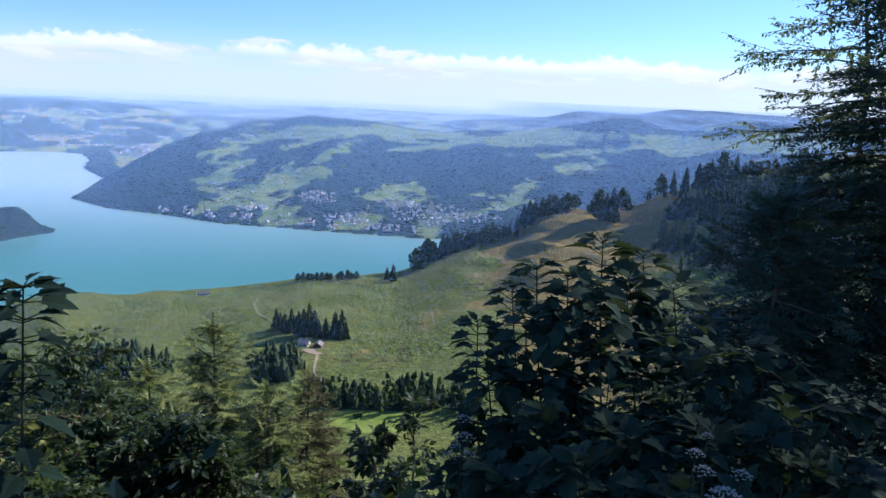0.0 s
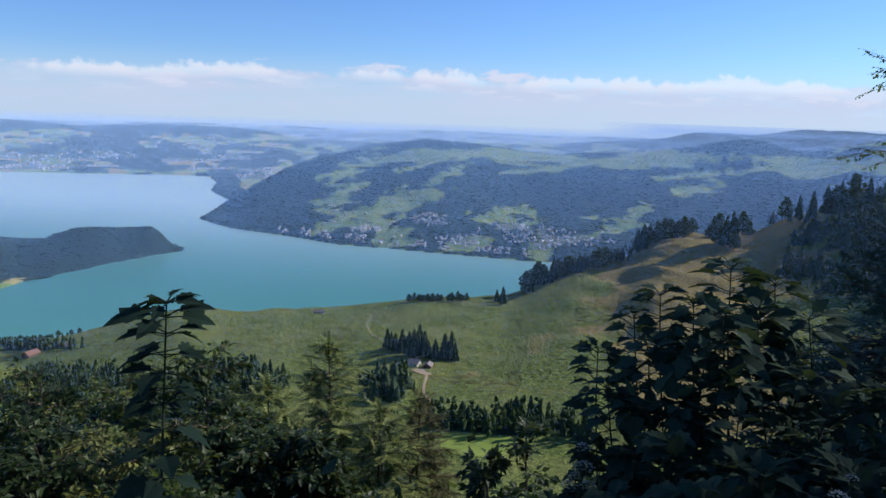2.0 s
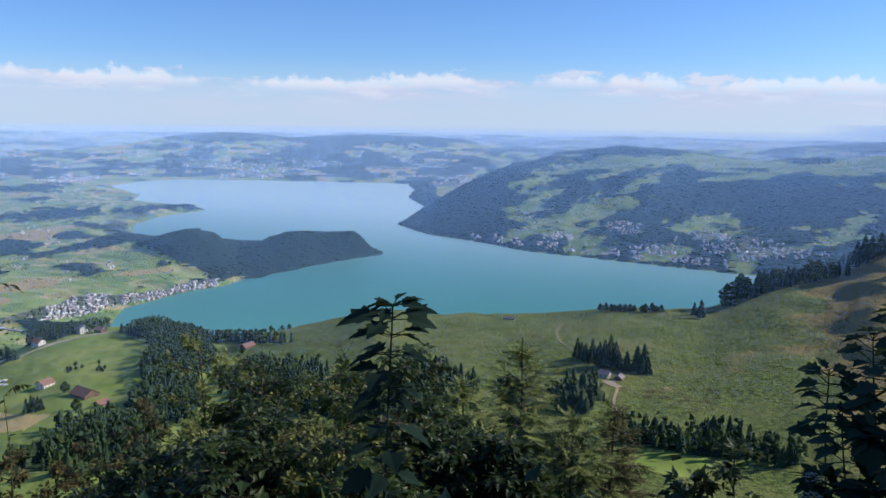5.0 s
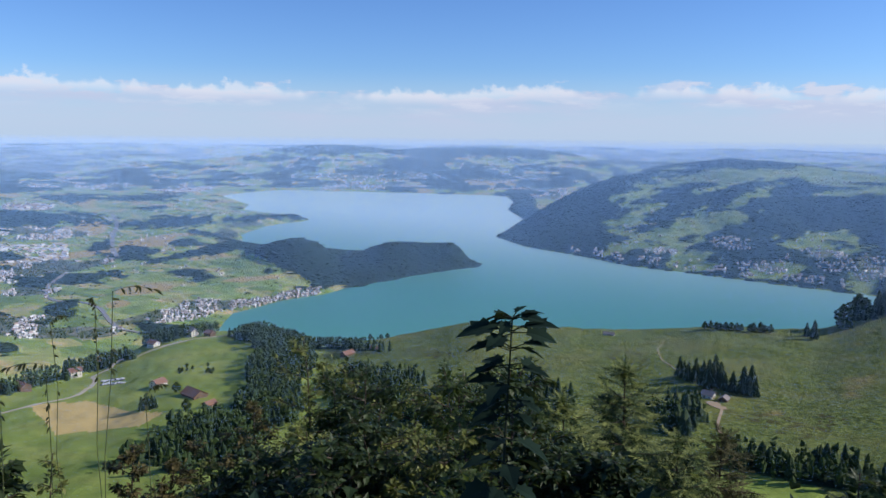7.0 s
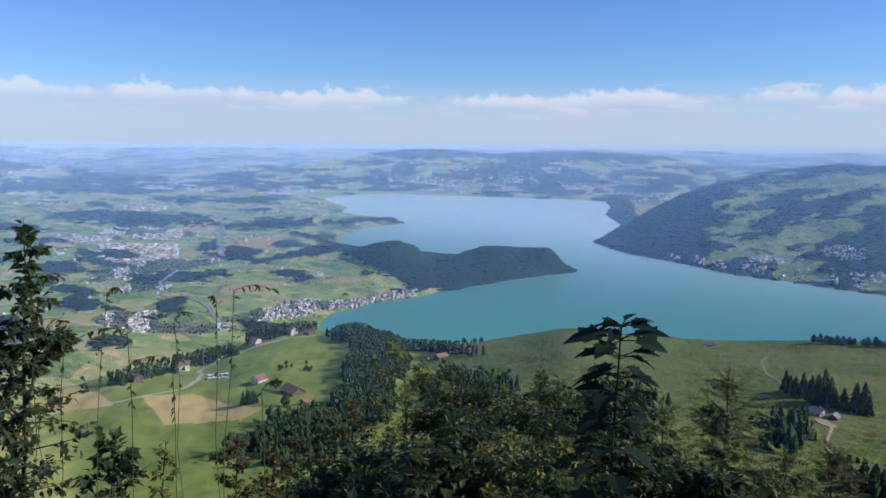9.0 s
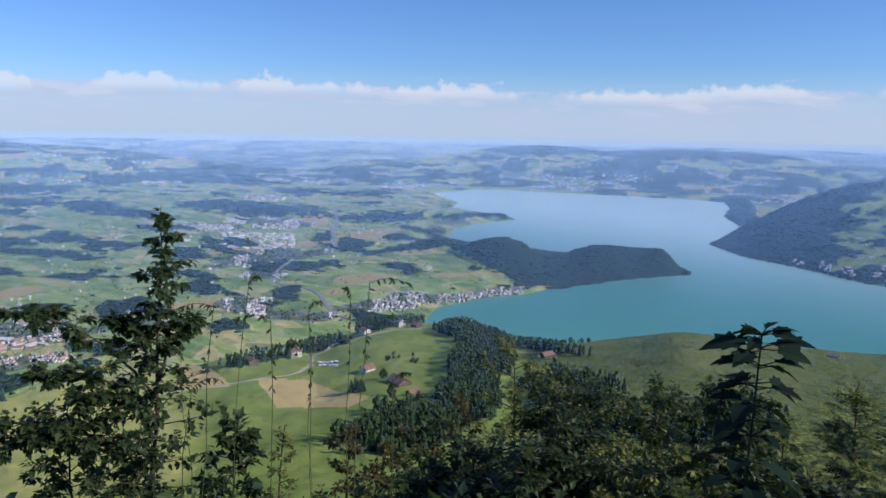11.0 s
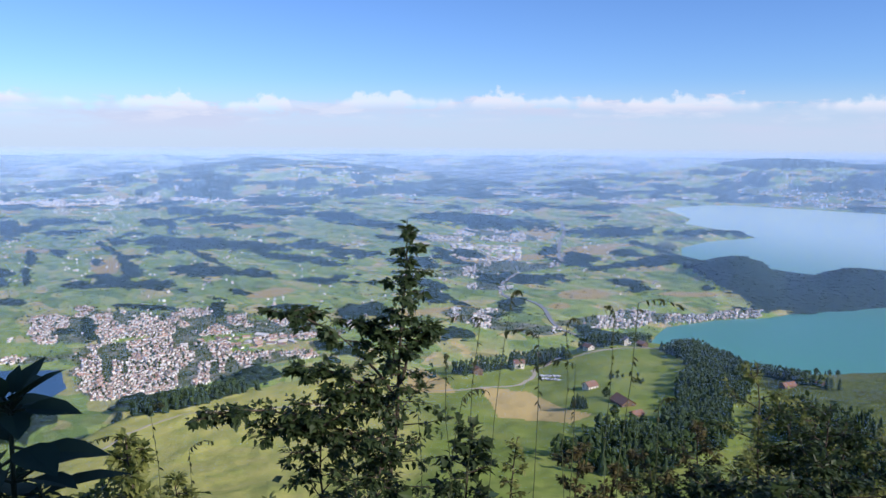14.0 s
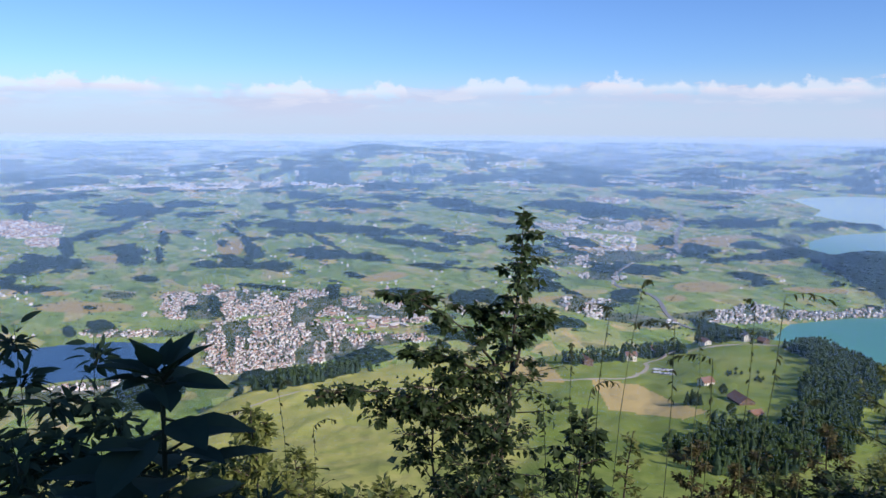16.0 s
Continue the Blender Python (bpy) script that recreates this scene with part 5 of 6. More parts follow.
farmhouse("cattle_shed", "red-roofed timber shed on the grass saddle", 35.4, -16.35, 7, 12, 3.5, 80, TIMBER, TILE, 1, False)
farmhouse("cattle_shed", "small timber shed on the grass saddle", 33.4, -15.85, 4, 8, 2.6, -3, TIMBER, TILE, 1, False)


def ribbon(name, label, knots, width, mat, lift=0.25, fixed=None):
    """A road laid on the ground through (azimuth, elevation) knots, or (azimuth, distance) where fixed."""
    pts = []
    for a, e in knots:
        pts.append(place(a, e if fixed else on_ground(a, e)))
    line = []
    for i in range(len(pts) - 1):
        p0, p1, p2, p3 = pts[max(i - 1, 0)], pts[i], pts[i + 1], pts[min(i + 2, len(pts) - 1)]
        n = max(4, int((p2 - p1).length / 6))
        for k in range(n):
            t = k / n
            line.append(0.5 * ((2 * p1) + (p2 - p0) * t + (2 * p0 - 5 * p1 + 4 * p2 - p3) * t * t + (3 * p1 - p0 - 3 * p2 + p3) * t ** 3))
    line.append(pts[-1])
    v = []
    for i, p in enumerate(line):
        d = (line[min(i + 1, len(line) - 1)] - line[max(i - 1, 0)]).normalized()
        side = Vector((-d.y, d.x, 0)) * width / 2
        for q in (p - side, p, p + side):
            a, r = math.degrees(math.atan2(-q.x, q.y)), math.hypot(q.x, q.y)
            v.append((q.x, q.y, float(ground_at(a, r)) + lift))
    v += [(x, y, z - 1.5) for x, y, z in v]
    n, m = len(line), len(line) * 3
    f = []
    for i in range(n - 1):
        a = i * 3
        f += [(a, a + 1, a + 4, a + 3), (a + 1, a + 2, a + 5, a + 4), (a, a + 3, m + a + 3, m + a), (a + 2, m + a + 2, m + a + 5, a + 5)]
    s = Soup()
    s.add(v, f)
    return tagged(new(name, s.mesh(name, mat)), label, "road", kind="structure")


ribbon("road_crest", "narrow pale road along the meadow crest", [(43.6, -14.6), (46.7, -14.75), (49.3, -15.3), (51.6, -16.0), (53.0, -16.6), (52.9, -16.95), (54.1, -17.68), (57.2, -18.04), (61.1, -18.28)], 4.0, GRAVEL)
ribbon("road_meadow", "pale farm track over the meadow", [(62, -18.35), (69.8, -19.1), (77.4, -18.95), (81.5, -19.6), (85, -21.0)], 2.0, GRAVEL)
ribbon("road_hut", "earth track below the alpine hut", [(7.7, -21.1), (7.6, -20.7), (8.2, -20.1), (8.0, -18.9), (8.4, -18.4)], 1.7, EARTH)
ribbon("road_slope", "faint footpath up the grass slope", [(10.5, -16.9), (12.1, -16.0), (12.6, -15.2), (12.2, -14.6)], 1.4, PATH_EARTH)
ribbon("road_yard", "bare earth yard by the alpine hut", [(8.9, -18.4), (8.2, -18.7), (7.7, -18.75)], 6.0, EARTH, 0.3)
ribbon("road_motorway", "curving grey motorway across the plain", [(51.3, -5.9), (50.97, -6.48), (51.23, -7.28), (51.34, -8.07), (51.03, -9.04)], 9, ASPHALT, 0.8)
ribbon("road_valley", "grey motorway winding through the valley village", [(54.41, -9.72), (55.37, -10.45), (55.51, -11.05), (54.94, -11.43), (53.34, -11.74), (52.34, -12.15), (51.79, -13.03), (51.1, -13.64), (49.92, -13.98)], 5.5, ASPHALT, 0.8)


def car_mesh():
    s = Soup()
    prof = [(-2.1, 0.35), (2.1, 0.35), (2.15, 0.8), (1.2, 0.95), (0.6, 1.45), (-1.2, 1.45), (-1.9, 0.95), (-2.15, 0.8)]
    n = len(prof)
    s.add([(x, -0.85, z) for x, z in prof] + [(x, 0.85, z) for x, z in prof], [tuple(range(n)), tuple(range(n, 2 * n))[::-1]] + [(i, n + i, n + (i + 1) % n, (i + 1) % n) for i in range(n)])
    return s.mesh("body", CAR_PAINT)


def wheel_mesh():
    s = Soup()
    s.tube([(0, -0.1, 0), (0, 0.1, 0)], 0.33, 0.33, 10)
    return s.mesh("wheel", PANE)


CAR, WHEEL = car_mesh(), wheel_mesh()
rng = random.Random(8)
for i in range(26):
    a, e = 52.4 - 0.11 * (i % 13) + rng.uniform(-0.03, 0.03), -17.0 - 0.22 * (i // 13) + rng.uniform(-0.03, 0.03)
    at, r = spot(a, e)
    ob = thing("parked_car", Matrix.Translation(at) @ Matrix.Rotation(radians(70 + rng.uniform(-8, 8)), 4, "Z"), "small parked car in the meadow car park", "car", "cars in the meadow car park")
    part("body", CAR, ob)
    for x in (-1.3, 1.3):
        for y in (-0.85, 0.85):
            part("wheel", WHEEL, ob, m=Matrix.Translation((x, y, 0.33)))


# ---- plants close to the camera ----
def outline_leaf(points, fold=0.12, curl=0.1):
    """A leaf 1 m long along y from half its outline (x, y): both halves folded along the midrib."""
    n = len(points)
    mid = [(0, y, -curl * y * y) for _, y in points]
    left = [(-x, y, fold * x - curl * y * y) for x, y in points]
    right = [(x, y, fold * x - curl * y * y) for x, y in points]
    v = mid + left + right
    f = []
    for i in range(n - 1):
        f += [(i, i + 1, n + i + 1, n + i), (i + 1, i, 2 * n + i, 2 * n + i + 1)]
    return np.array(v), f


MAPLE_LEAF = outline_leaf([(0.02, 0.0), (0.20, -0.06), (0.19, 0.09), (0.43, 0.21), (0.31, 0.33), (0.41, 0.57), (0.24, 0.58), (0.18, 0.74), (0.10, 0.87), (0.01, 1.0)], 0.22, 0.2)
SIMPLE_MAPLE = outline_leaf([(0.02, 0.0), (0.30, 0.06), (0.27, 0.22), (0.44, 0.46), (0.24, 0.52), (0.20, 0.74), (0.02, 1.0)], 0.2, 0.2)
LOBED_LEAF = outline_leaf([(0.02, 0.0), (0.43, 0.28), (0.23, 0.44), (0.02, 1.0)], 0.2, 0.15)
OVAL_LEAF = outline_leaf([(0.02, 0.0), (0.22, 0.16), (0.30, 0.42), (0.20, 0.74), (0.01, 1.0)], 0.2, 0.15)
BROAD_LEAF = outline_leaf([(0.01, 0.0), (0.20, 0.12), (0.31, 0.36), (0.26, 0.62), (0.10, 0.86), (0.005, 1.0)], 0.22, 0.14)
SMALL_LEAF = np.array([(0, 0, 0), (0, 0.45, -0.03), (0, 1, -0.15), (-0.3, 0.4, 0.04), (0.3, 0.4, 0.04)]), [(0, 1, 3), (1, 2, 3), (1, 0, 4), (2, 1, 4)]
LONG_LEAF = outline_leaf([(0.01, 0.0), (0.13, 0.14), (0.185, 0.36), (0.15, 0.64), (0.07, 0.86), (0.005, 1.0)], 0.25, 0.22)


def needle_spray(needles=6):
    """A fir shoot 1 m long along y with needles to both sides."""
    v, f = [(-0.012, 0, 0), (0.012, 0, 0), (0, 1, 0)], [(0, 1, 2)]
    for i in range(needles):
        y = 0.04 + 0.94 * i / needles
        w = 0.21 * (1 - 0.5 * i / needles)
        for side in (-1, 1):
            k = len(v)
            v += [(0, y - 0.055, 0), (0, y + 0.075, 0.01), (side * w, y + 0.15, 0.03 if i % 2 else -0.02)]
            f.append((k, k + 1, k + 2))
    return np.array(v), f


SPRAY = needle_spray()


def sway(rng, p, q, bend, steps=6):
    """A slightly crooked line from p to q."""
    p, q = Vector(p), Vector(q)
    side = Vector((rng.uniform(-1, 1), rng.uniform(-1, 1), rng.uniform(-0.3, 0.3))) * bend * (q - p).length
    out = []
    for i in range(steps + 1):
        t = i / steps
        out.append(p.lerp(q, t) + side * math.sin(math.pi * t) + Vector((rng.gauss(0, 1), rng.gauss(0, 1), rng.gauss(0, 1))) * bend * 0.12 * (q - p).length * (0 < i < steps))
    return out


def along(line, t):
    k = min(int(t * (len(line) - 1)), len(line) - 2)
    return line[k].lerp(line[k + 1], t * (len(line) - 1) - k)


def leaf_turns(rng, dirs, up_bias=0.9):
    d = np.array([v[:] for v in dirs])
    n = np.array([(rng.gauss(0, 0.45), rng.gauss(0, 0.45), up_bias) for _ in dirs])
    return frames_along(d, n)


def shrub(name, label, category, top, radius, leaf, leaf_size, leaf_mat, seed, base=None, limbs=14, twigs=5, leaves=9, stems=1, low=0.15, shape=0.8, lift=0.5, group="", bark=BARK, droop=0.35, thick=0.012, flat=0.9, outline=None, boughs=()):
    """A leafy shrub or young tree: stems from the ground to the top, limbs, twigs, leaves."""
    rng = random.Random(seed)
    top = Vector(top)
    a, r = math.degrees(math.atan2(-top.x, top.y)), math.hypot(top.x, top.y)
    if base is None:
        base = Vector((top.x + rng.uniform(-0.1, 0.1) * radius, top.y + rng.uniform(-0.1, 0.1) * radius, 0))
        a, r = math.degrees(math.atan2(-base.x, base.y)), math.hypot(base.x, base.y)
        base.z = float(ground_at(a, r)) - 0.05
    base = Vector(base)
    wood, green = Soup(), Soup()
    spots, dirs, sizes = [], [], []
    height = (top - base).length
    lines = []
    for st in range(stems):
        tip = top if st == 0 else top + Vector((rng.uniform(-1, 1) * radius * 0.8, rng.uniform(-1, 1) * radius * 0.8, -rng.uniform(0.05, 0.4) * height))
        foot = base + Vector((rng.uniform(-0.15, 0.15), rng.uniform(-0.15, 0.15), 0)) * radius
        line = sway(rng, foot, tip, 0.05, 8)
        lines.append((line, radius, limbs, low, outline, thick * height ** 0.8))
    for f, tip, reach, count in boughs:
        start = along(lines[0][0], f)
        arch = [start.lerp(tip, k / 6) + Vector((0, 0, 0.16 * (tip - start).length * math.sin(math.pi * k / 6))) + Vector((rng.gauss(0, 0.02), rng.gauss(0, 0.02), 0)) for k in range(7)]
        lines.append((arch, reach, count, 0.3, ((0.0, 0.5, 0.9, 1.0), (0.5, 1.0, 0.8, 0.4)), 0.02))
    for line, radius, limbs, low, outline, girth in lines:
        wood.tube([p - base for p in line], girth, min(0.004, thick * 0.4), 6)
        tops = [(line[-3:], 0.0, leaves * 5 if radius > 0.2 else leaves * 3)]
        for i in range(limbs):
            f = low + (0.98 - low) * (i + rng.random() * 0.8) / limbs
            p = along(line, min(f, 0.999))
            ang = i * 2.4 + rng.uniform(-0.5, 0.5)
            width = float(np.interp(f, outline[0], outline[1])) if outline else max(0.12, (1 - ((f - low) / (1 - low)) ** 1.3 * shape))
            reach = radius * width * rng.uniform(0.5, 1.15)
            q = p + Vector((math.cos(ang) * reach, math.sin(ang) * reach, reach * rng.uniform(lift - 0.35, lift + 0.25)))
            limb = sway(rng, p, q, 0.08, 4)
            wood.tube([x - base for x in limb], 0.006 + 0.006 * reach, 0.002, 3)
            ends = [(limb, 0.3, leaves)]
            for k in range(twigs):
                u = along(limb, 0.25 + 0.72 * (k + rng.random()) / (twigs + 0.3))
                d = (q - p).normalized() + Vector((rng.gauss(0, 0.7), rng.gauss(0, 0.7), rng.gauss(0.05, 0.45)))
                twig = sway(rng, u, u + d.normalized() * reach * rng.uniform(0.22, 0.5), 0.06, 2)
                wood.tube([x - base for x in twig], 0.003, 0.0015, 3)
                ends.append((twig, 0.15, leaves))
            if i == 0:
                ends += tops
            for line2, start, count in ends:
                for c in range(count):
                    t = start + (1 - start) * (c + rng.random() * 0.5) / count
                    w = along(line2, min(t, 0.999))
                    d = (line2[-1] - line2[0]).normalized() * 0.8 + Vector((rng.gauss(0, 0.75), rng.gauss(0, 0.75), rng.gauss(-droop, 0.35)))
                    spots.append(w - base + d.normalized() * leaf_size * 0.35)
                    dirs.append(d)
                    sizes.append(leaf_size * rng.uniform(0.55, 1.15))
    turns = leaf_turns(rng, dirs, flat) * np.array(sizes)[:, None, None]
    green.batch(*leaf, turns, np.array([s[:] for s in spots]))
    ob = thing(name, Matrix.Translation(base), label, category, group)
    part("trunk", wood.mesh("trunk", bark), ob)
    part("crown", green.mesh("crown", leaf_mat), ob)
    return ob


def spruce(name, label, top, radius, seed, needle_mat, base=None, whorls=16, per=5, twig=0.42, spray=0.2, droop=0.25, low=0.06, group="", side_sprays=5, ragged=0.3, rise_low=0.05, close=0.42, tip_mat=None):
    """A spruce or fir: trunk, whorled drooping branches, side twigs set with needle shoots."""
    rng = random.Random(seed)
    top = Vector(top)
    if base is None:
        a, r = math.degrees(math.atan2(-top.x, top.y)), math.hypot(top.x, top.y)
        base = Vector((top.x, top.y, float(ground_at(a, r)) - 0.1))
    base = Vector(base)
    h = (top - base).length
    wood, green = Soup(), Soup()
    trunk = sway(rng, base, top, 0.012, 8)
    wood.tube([p - base for p in trunk], 0.02 * h ** 0.9, 0.006, 7)
    spots, dirs, sizes, tips = [], [], [], []
    for i in range(whorls):
        f = low + (0.985 - low) * (i / (whorls - 1)) ** 0.9
        for k in range(per):
            p = along(trunk, min(0.999, f + rng.uniform(-0.02, 0.02)))
            ang = 6.283 * (k + 0.5 * (i % 2)) / per + rng.uniform(-0.35, 0.35)
            reach = (radius * (1 - f) ** 0.75 + 0.06) * rng.uniform(1 - ragged, 1 + ragged * 0.45)
            if ragged > 0.4 and rng.random() < 0.12:
                continue
            out = Vector((math.cos(ang), math.sin(ang), 0))
            rise = 0.45 if f > 0.8 else rise_low + 0.25 * f * (ragged > 0.4)
            pts = [p + out * reach * t + Vector((0, 0, reach * (rise * t - droop * t * t * (1.3 - f) + 0.16 * droop * t ** 4))) for t in (0, 0.25, 0.5, 0.75, 1.0)]
            wood.tube([x - base for x in pts], 0.006 + 0.008 * reach, 0.002, 3)
            n = max(3, int(reach / (spray * close)))
            for j in range(n):
                t = 0.12 + 0.88 * (j + rng.random() * 0.6) / n
                u = along(pts, min(t, 0.999))
                length = min(twig, reach * 0.5) * (1.1 - 0.75 * t) * rng.uniform(0.7, 1.2)
                for side in (-1, 1):
                    lat = Vector((-out.y, out.x, 0)) * side
                    d = (lat * 0.8 + out * 0.65 + Vector((0, 0, -0.18 - 0.25 * droop))).normalized()
                    m = max(1, int(side_sprays * length / max(twig, 0.01) + 0.5))
                    for c in range(m):
                        w = u + d * length * (c / m)
                        dd = d + Vector((rng.gauss(0, 0.28), rng.gauss(0, 0.28), rng.gauss(0, 0.2)))
                        if c and c % 2:
                            dd = dd + out * rng.uniform(-0.6, 0.9)
                        spots.append(w - base)
                        dirs.append(dd)
                        sizes.append(spray * rng.uniform(0.7, 1.2))
                        tips.append(t > 0.6 or c == m - 1 and rng.random() < 0.55)
            for c in range(3):
                spots.append(pts[-1] - base - out * 0.05 * c)
                dirs.append(out + Vector((rng.gauss(0, 0.3), rng.gauss(0, 0.3), rise - 0.15)))
                sizes.append(spray * rng.uniform(0.8, 1.3))
                tips.append(True)
    for c in range(10):
        spots.append(top - base - Vector((0, 0, 0.035 * c)))
        dirs.append(Vector((math.cos(c * 2.4) * 0.5 * (c > 0), math.sin(c * 2.4) * 0.5 * (c > 0), 1.0)))
        sizes.append(spray * 0.8)
        tips.append(False)
    turns = leaf_turns(rng, dirs, 1.2) * np.array(sizes)[:, None, None]
    spots, tips = np.array([s[:] for s in spots]), np.array(tips) & (tip_mat is not None)
    green.batch(*SPRAY, turns[~tips] * (1.35 if tip_mat else 1.0), spots[~tips])
    # outer sprays take the sun-brightened colour
    if tips.any():
        green.batch(*SPRAY, turns[tips], spots[tips], 1)
    ob = thing(name, Matrix.Translation(base), label, "tree", group)
    part("trunk", wood.mesh("trunk", BARK), ob)
    part("crown", green.mesh("crown", needle_mat, *([tip_mat] if tip_mat else [])), ob)
    return ob


EYE_A, EYE_B, EYE_C = Vector((-0.07, 0.47, 0)), Vector((-0.24, 0.42, 0)), Vector((-0.45, 0.26, 0))     # start, middle and end of the path


def aim(az, el, d, eye=None):
    """A point at azimuth, elevation and straight distance from a point of the path."""
    e = radians(el)
    p = place(az, d * math.cos(e), d * math.sin(e))
    return p + eye if eye else p


def foot(az, r):
    return Vector((*place(az, r)[:2], float(ground_at(az, r)) - 0.1))


# the big dark spruce and the leafy tree behind it
spruce("spruce_tree", "big dark shaded spruce with drooping boughs", aim(-31.2, 13.5, 6.3, EYE_A), 1.62, 1, SPRUCE, whorls=34, per=9, twig=0.55, spray=0.2, droop=0.4, side_sprays=5, ragged=0.35)
spruce("spruce_tree", "dark young spruce below the big spruce", aim(-24.5, -6, 5.0, EYE_A), 1.35, 2, SPRUCE, whorls=20, per=8, twig=0.45, spray=0.19, side_sprays=4)
shrub("beech_tree", "airy leafy tree with fine twigs against the sky", "tree", aim(-27.0, 15, 8.5, EYE_A), 1.2, SMALL_LEAF, 0.042, BEECH, 3, limbs=48, twigs=15, leaves=24, low=0.69, lift=0.08, outline=((0.69, 0.78, 0.86, 1.0), (0.9, 1.0, 0.7, 0.35)))
# added spruces, never in view, that block the sun from the viewpoint
for i, (az, d, h) in enumerate(((-52, 8.5, 11.0), (-64, 7.5, 11.0), (-75, 9.0, 9.0), (-58, 5.2, 10.5))):
    p = place(az, d, 0)
    spruce("spruce_tree", "added unseen spruce that shades the viewpoint", Vector((p.x, p.y, h * 0.75)), 2.3 if i < 3 else 1.9, 40 + i, SPRUCE, whorls=13, per=7, twig=0.6, spray=0.46, side_sprays=3, group="spruces beside the viewpoint")

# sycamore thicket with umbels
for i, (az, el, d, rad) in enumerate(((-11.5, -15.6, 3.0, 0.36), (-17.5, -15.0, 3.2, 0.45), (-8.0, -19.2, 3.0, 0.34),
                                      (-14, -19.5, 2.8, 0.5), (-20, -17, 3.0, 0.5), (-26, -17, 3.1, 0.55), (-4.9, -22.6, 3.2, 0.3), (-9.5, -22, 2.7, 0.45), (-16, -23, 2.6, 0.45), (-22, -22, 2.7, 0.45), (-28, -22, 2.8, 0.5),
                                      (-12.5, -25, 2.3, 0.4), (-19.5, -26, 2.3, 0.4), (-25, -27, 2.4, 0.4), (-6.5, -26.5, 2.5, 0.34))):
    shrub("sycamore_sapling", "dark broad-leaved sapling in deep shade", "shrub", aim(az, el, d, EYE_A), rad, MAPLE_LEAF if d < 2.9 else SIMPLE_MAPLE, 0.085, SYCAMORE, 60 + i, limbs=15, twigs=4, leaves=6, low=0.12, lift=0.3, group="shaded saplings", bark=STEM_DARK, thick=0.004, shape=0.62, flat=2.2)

# young firs and brushwood down the slope
spruce("fir_tree", "young sunlit fir with a dark leader and pale green shoots", aim(15.5, -16.7, 15.4, EYE_A), 2.1, 5, FIR, whorls=19, per=7, twig=0.7, spray=0.27, droop=0.12, side_sprays=6, ragged=0.6, close=0.3, tip_mat=FIR_TIP, rise_low=0.1)
spruce("fir_tree", "young sunlit fir with pale green shoots", aim(20.0, -19.3, 13.0, EYE_A), 1.8, 6, FIR, whorls=14, per=7, twig=0.6, spray=0.24, droop=0.05, side_sprays=6, ragged=0.6, close=0.3, tip_mat=FIR_TIP, rise_low=0.15)
spruce("fir_tree", "browning young fir on the slope", aim(8.6, -20.6, 13.5, EYE_A), 1.25, 7, BROWN_FIR, whorls=17, per=7, twig=0.5, spray=0.2, droop=0.14, side_sprays=7, ragged=0.55, close=0.28)
spruce("fir_tree", "young sunlit fir with pale green shoots", aim(11.6, -21.2, 12.5, EYE_A), 1.45, 8, FIR, whorls=13, per=7, twig=0.55, spray=0.22, droop=0.1, side_sprays=6, ragged=0.6, close=0.3, tip_mat=FIR_TIP, rise_low=0.15)
BRUSH = ((38.6, -14.9, 10.5, 0.9, HAZEL, "sunlit hazel bush on the slope"), (36.3, -17.8, 10.0, 0.9, MAPLE, "dark maple bush on the slope"), (34.0, -17.0, 9.5, 0.8, MAPLE_SHADE, "dark maple bush on the slope"),
         (30.0, -18.6, 9.5, 1.0, HAZEL, "green bush in half shade on the slope"), (27.0, -18.0, 8.5, 0.9, MAPLE, "dark maple bush on the slope"), (23.2, -17.3, 7.0, 0.75, MAPLE_SHADE, "dark maple bush on the slope"),
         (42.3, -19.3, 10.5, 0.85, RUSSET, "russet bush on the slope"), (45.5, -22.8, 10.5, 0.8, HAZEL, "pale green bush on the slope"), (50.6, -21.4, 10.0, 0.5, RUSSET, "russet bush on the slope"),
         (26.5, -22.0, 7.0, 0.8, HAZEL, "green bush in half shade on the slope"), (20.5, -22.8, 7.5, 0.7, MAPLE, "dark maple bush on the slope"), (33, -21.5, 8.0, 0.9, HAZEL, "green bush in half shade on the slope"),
         (38.5, -21.5, 8.6, 0.9, HAZEL, "green bush in half shade on the slope"), (3.4, -24.0, 5.5, 0.3, MAPLE_SHADE, "thin dark bush on the slope"), (0.6, -21.6, 6.5, 0.5, MAPLE_SHADE, "dark thin bush on the slope"),
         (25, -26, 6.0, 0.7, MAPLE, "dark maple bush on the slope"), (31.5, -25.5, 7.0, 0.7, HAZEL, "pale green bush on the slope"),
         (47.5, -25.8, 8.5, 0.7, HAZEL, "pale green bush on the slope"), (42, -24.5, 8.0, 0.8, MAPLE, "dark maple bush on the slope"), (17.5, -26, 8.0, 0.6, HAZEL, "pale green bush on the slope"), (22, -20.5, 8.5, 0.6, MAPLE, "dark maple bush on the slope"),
         (36.6, -23.0, 6.6, 0.7, MAPLE_SHADE, "dark maple bush on the slope"), (34.4, -20.6, 7.0, 0.6, MAPLE_SHADE, "dark maple bush on the slope"),
         (17.2, -22.4, 6.5, 0.5, MAPLE_SHADE, "dark maple bush on the slope"), (20.8, -23.4, 6.5, 0.55, MAPLE_SHADE, "dark maple bush on the slope"), (41.5, -22.6, 7.6, 0.6, MAPLE_SHADE, "dark maple bush on the slope"), (44.6, -24.6, 7.6, 0.5, MAPLE_SHADE, "dark maple bush on the slope"))
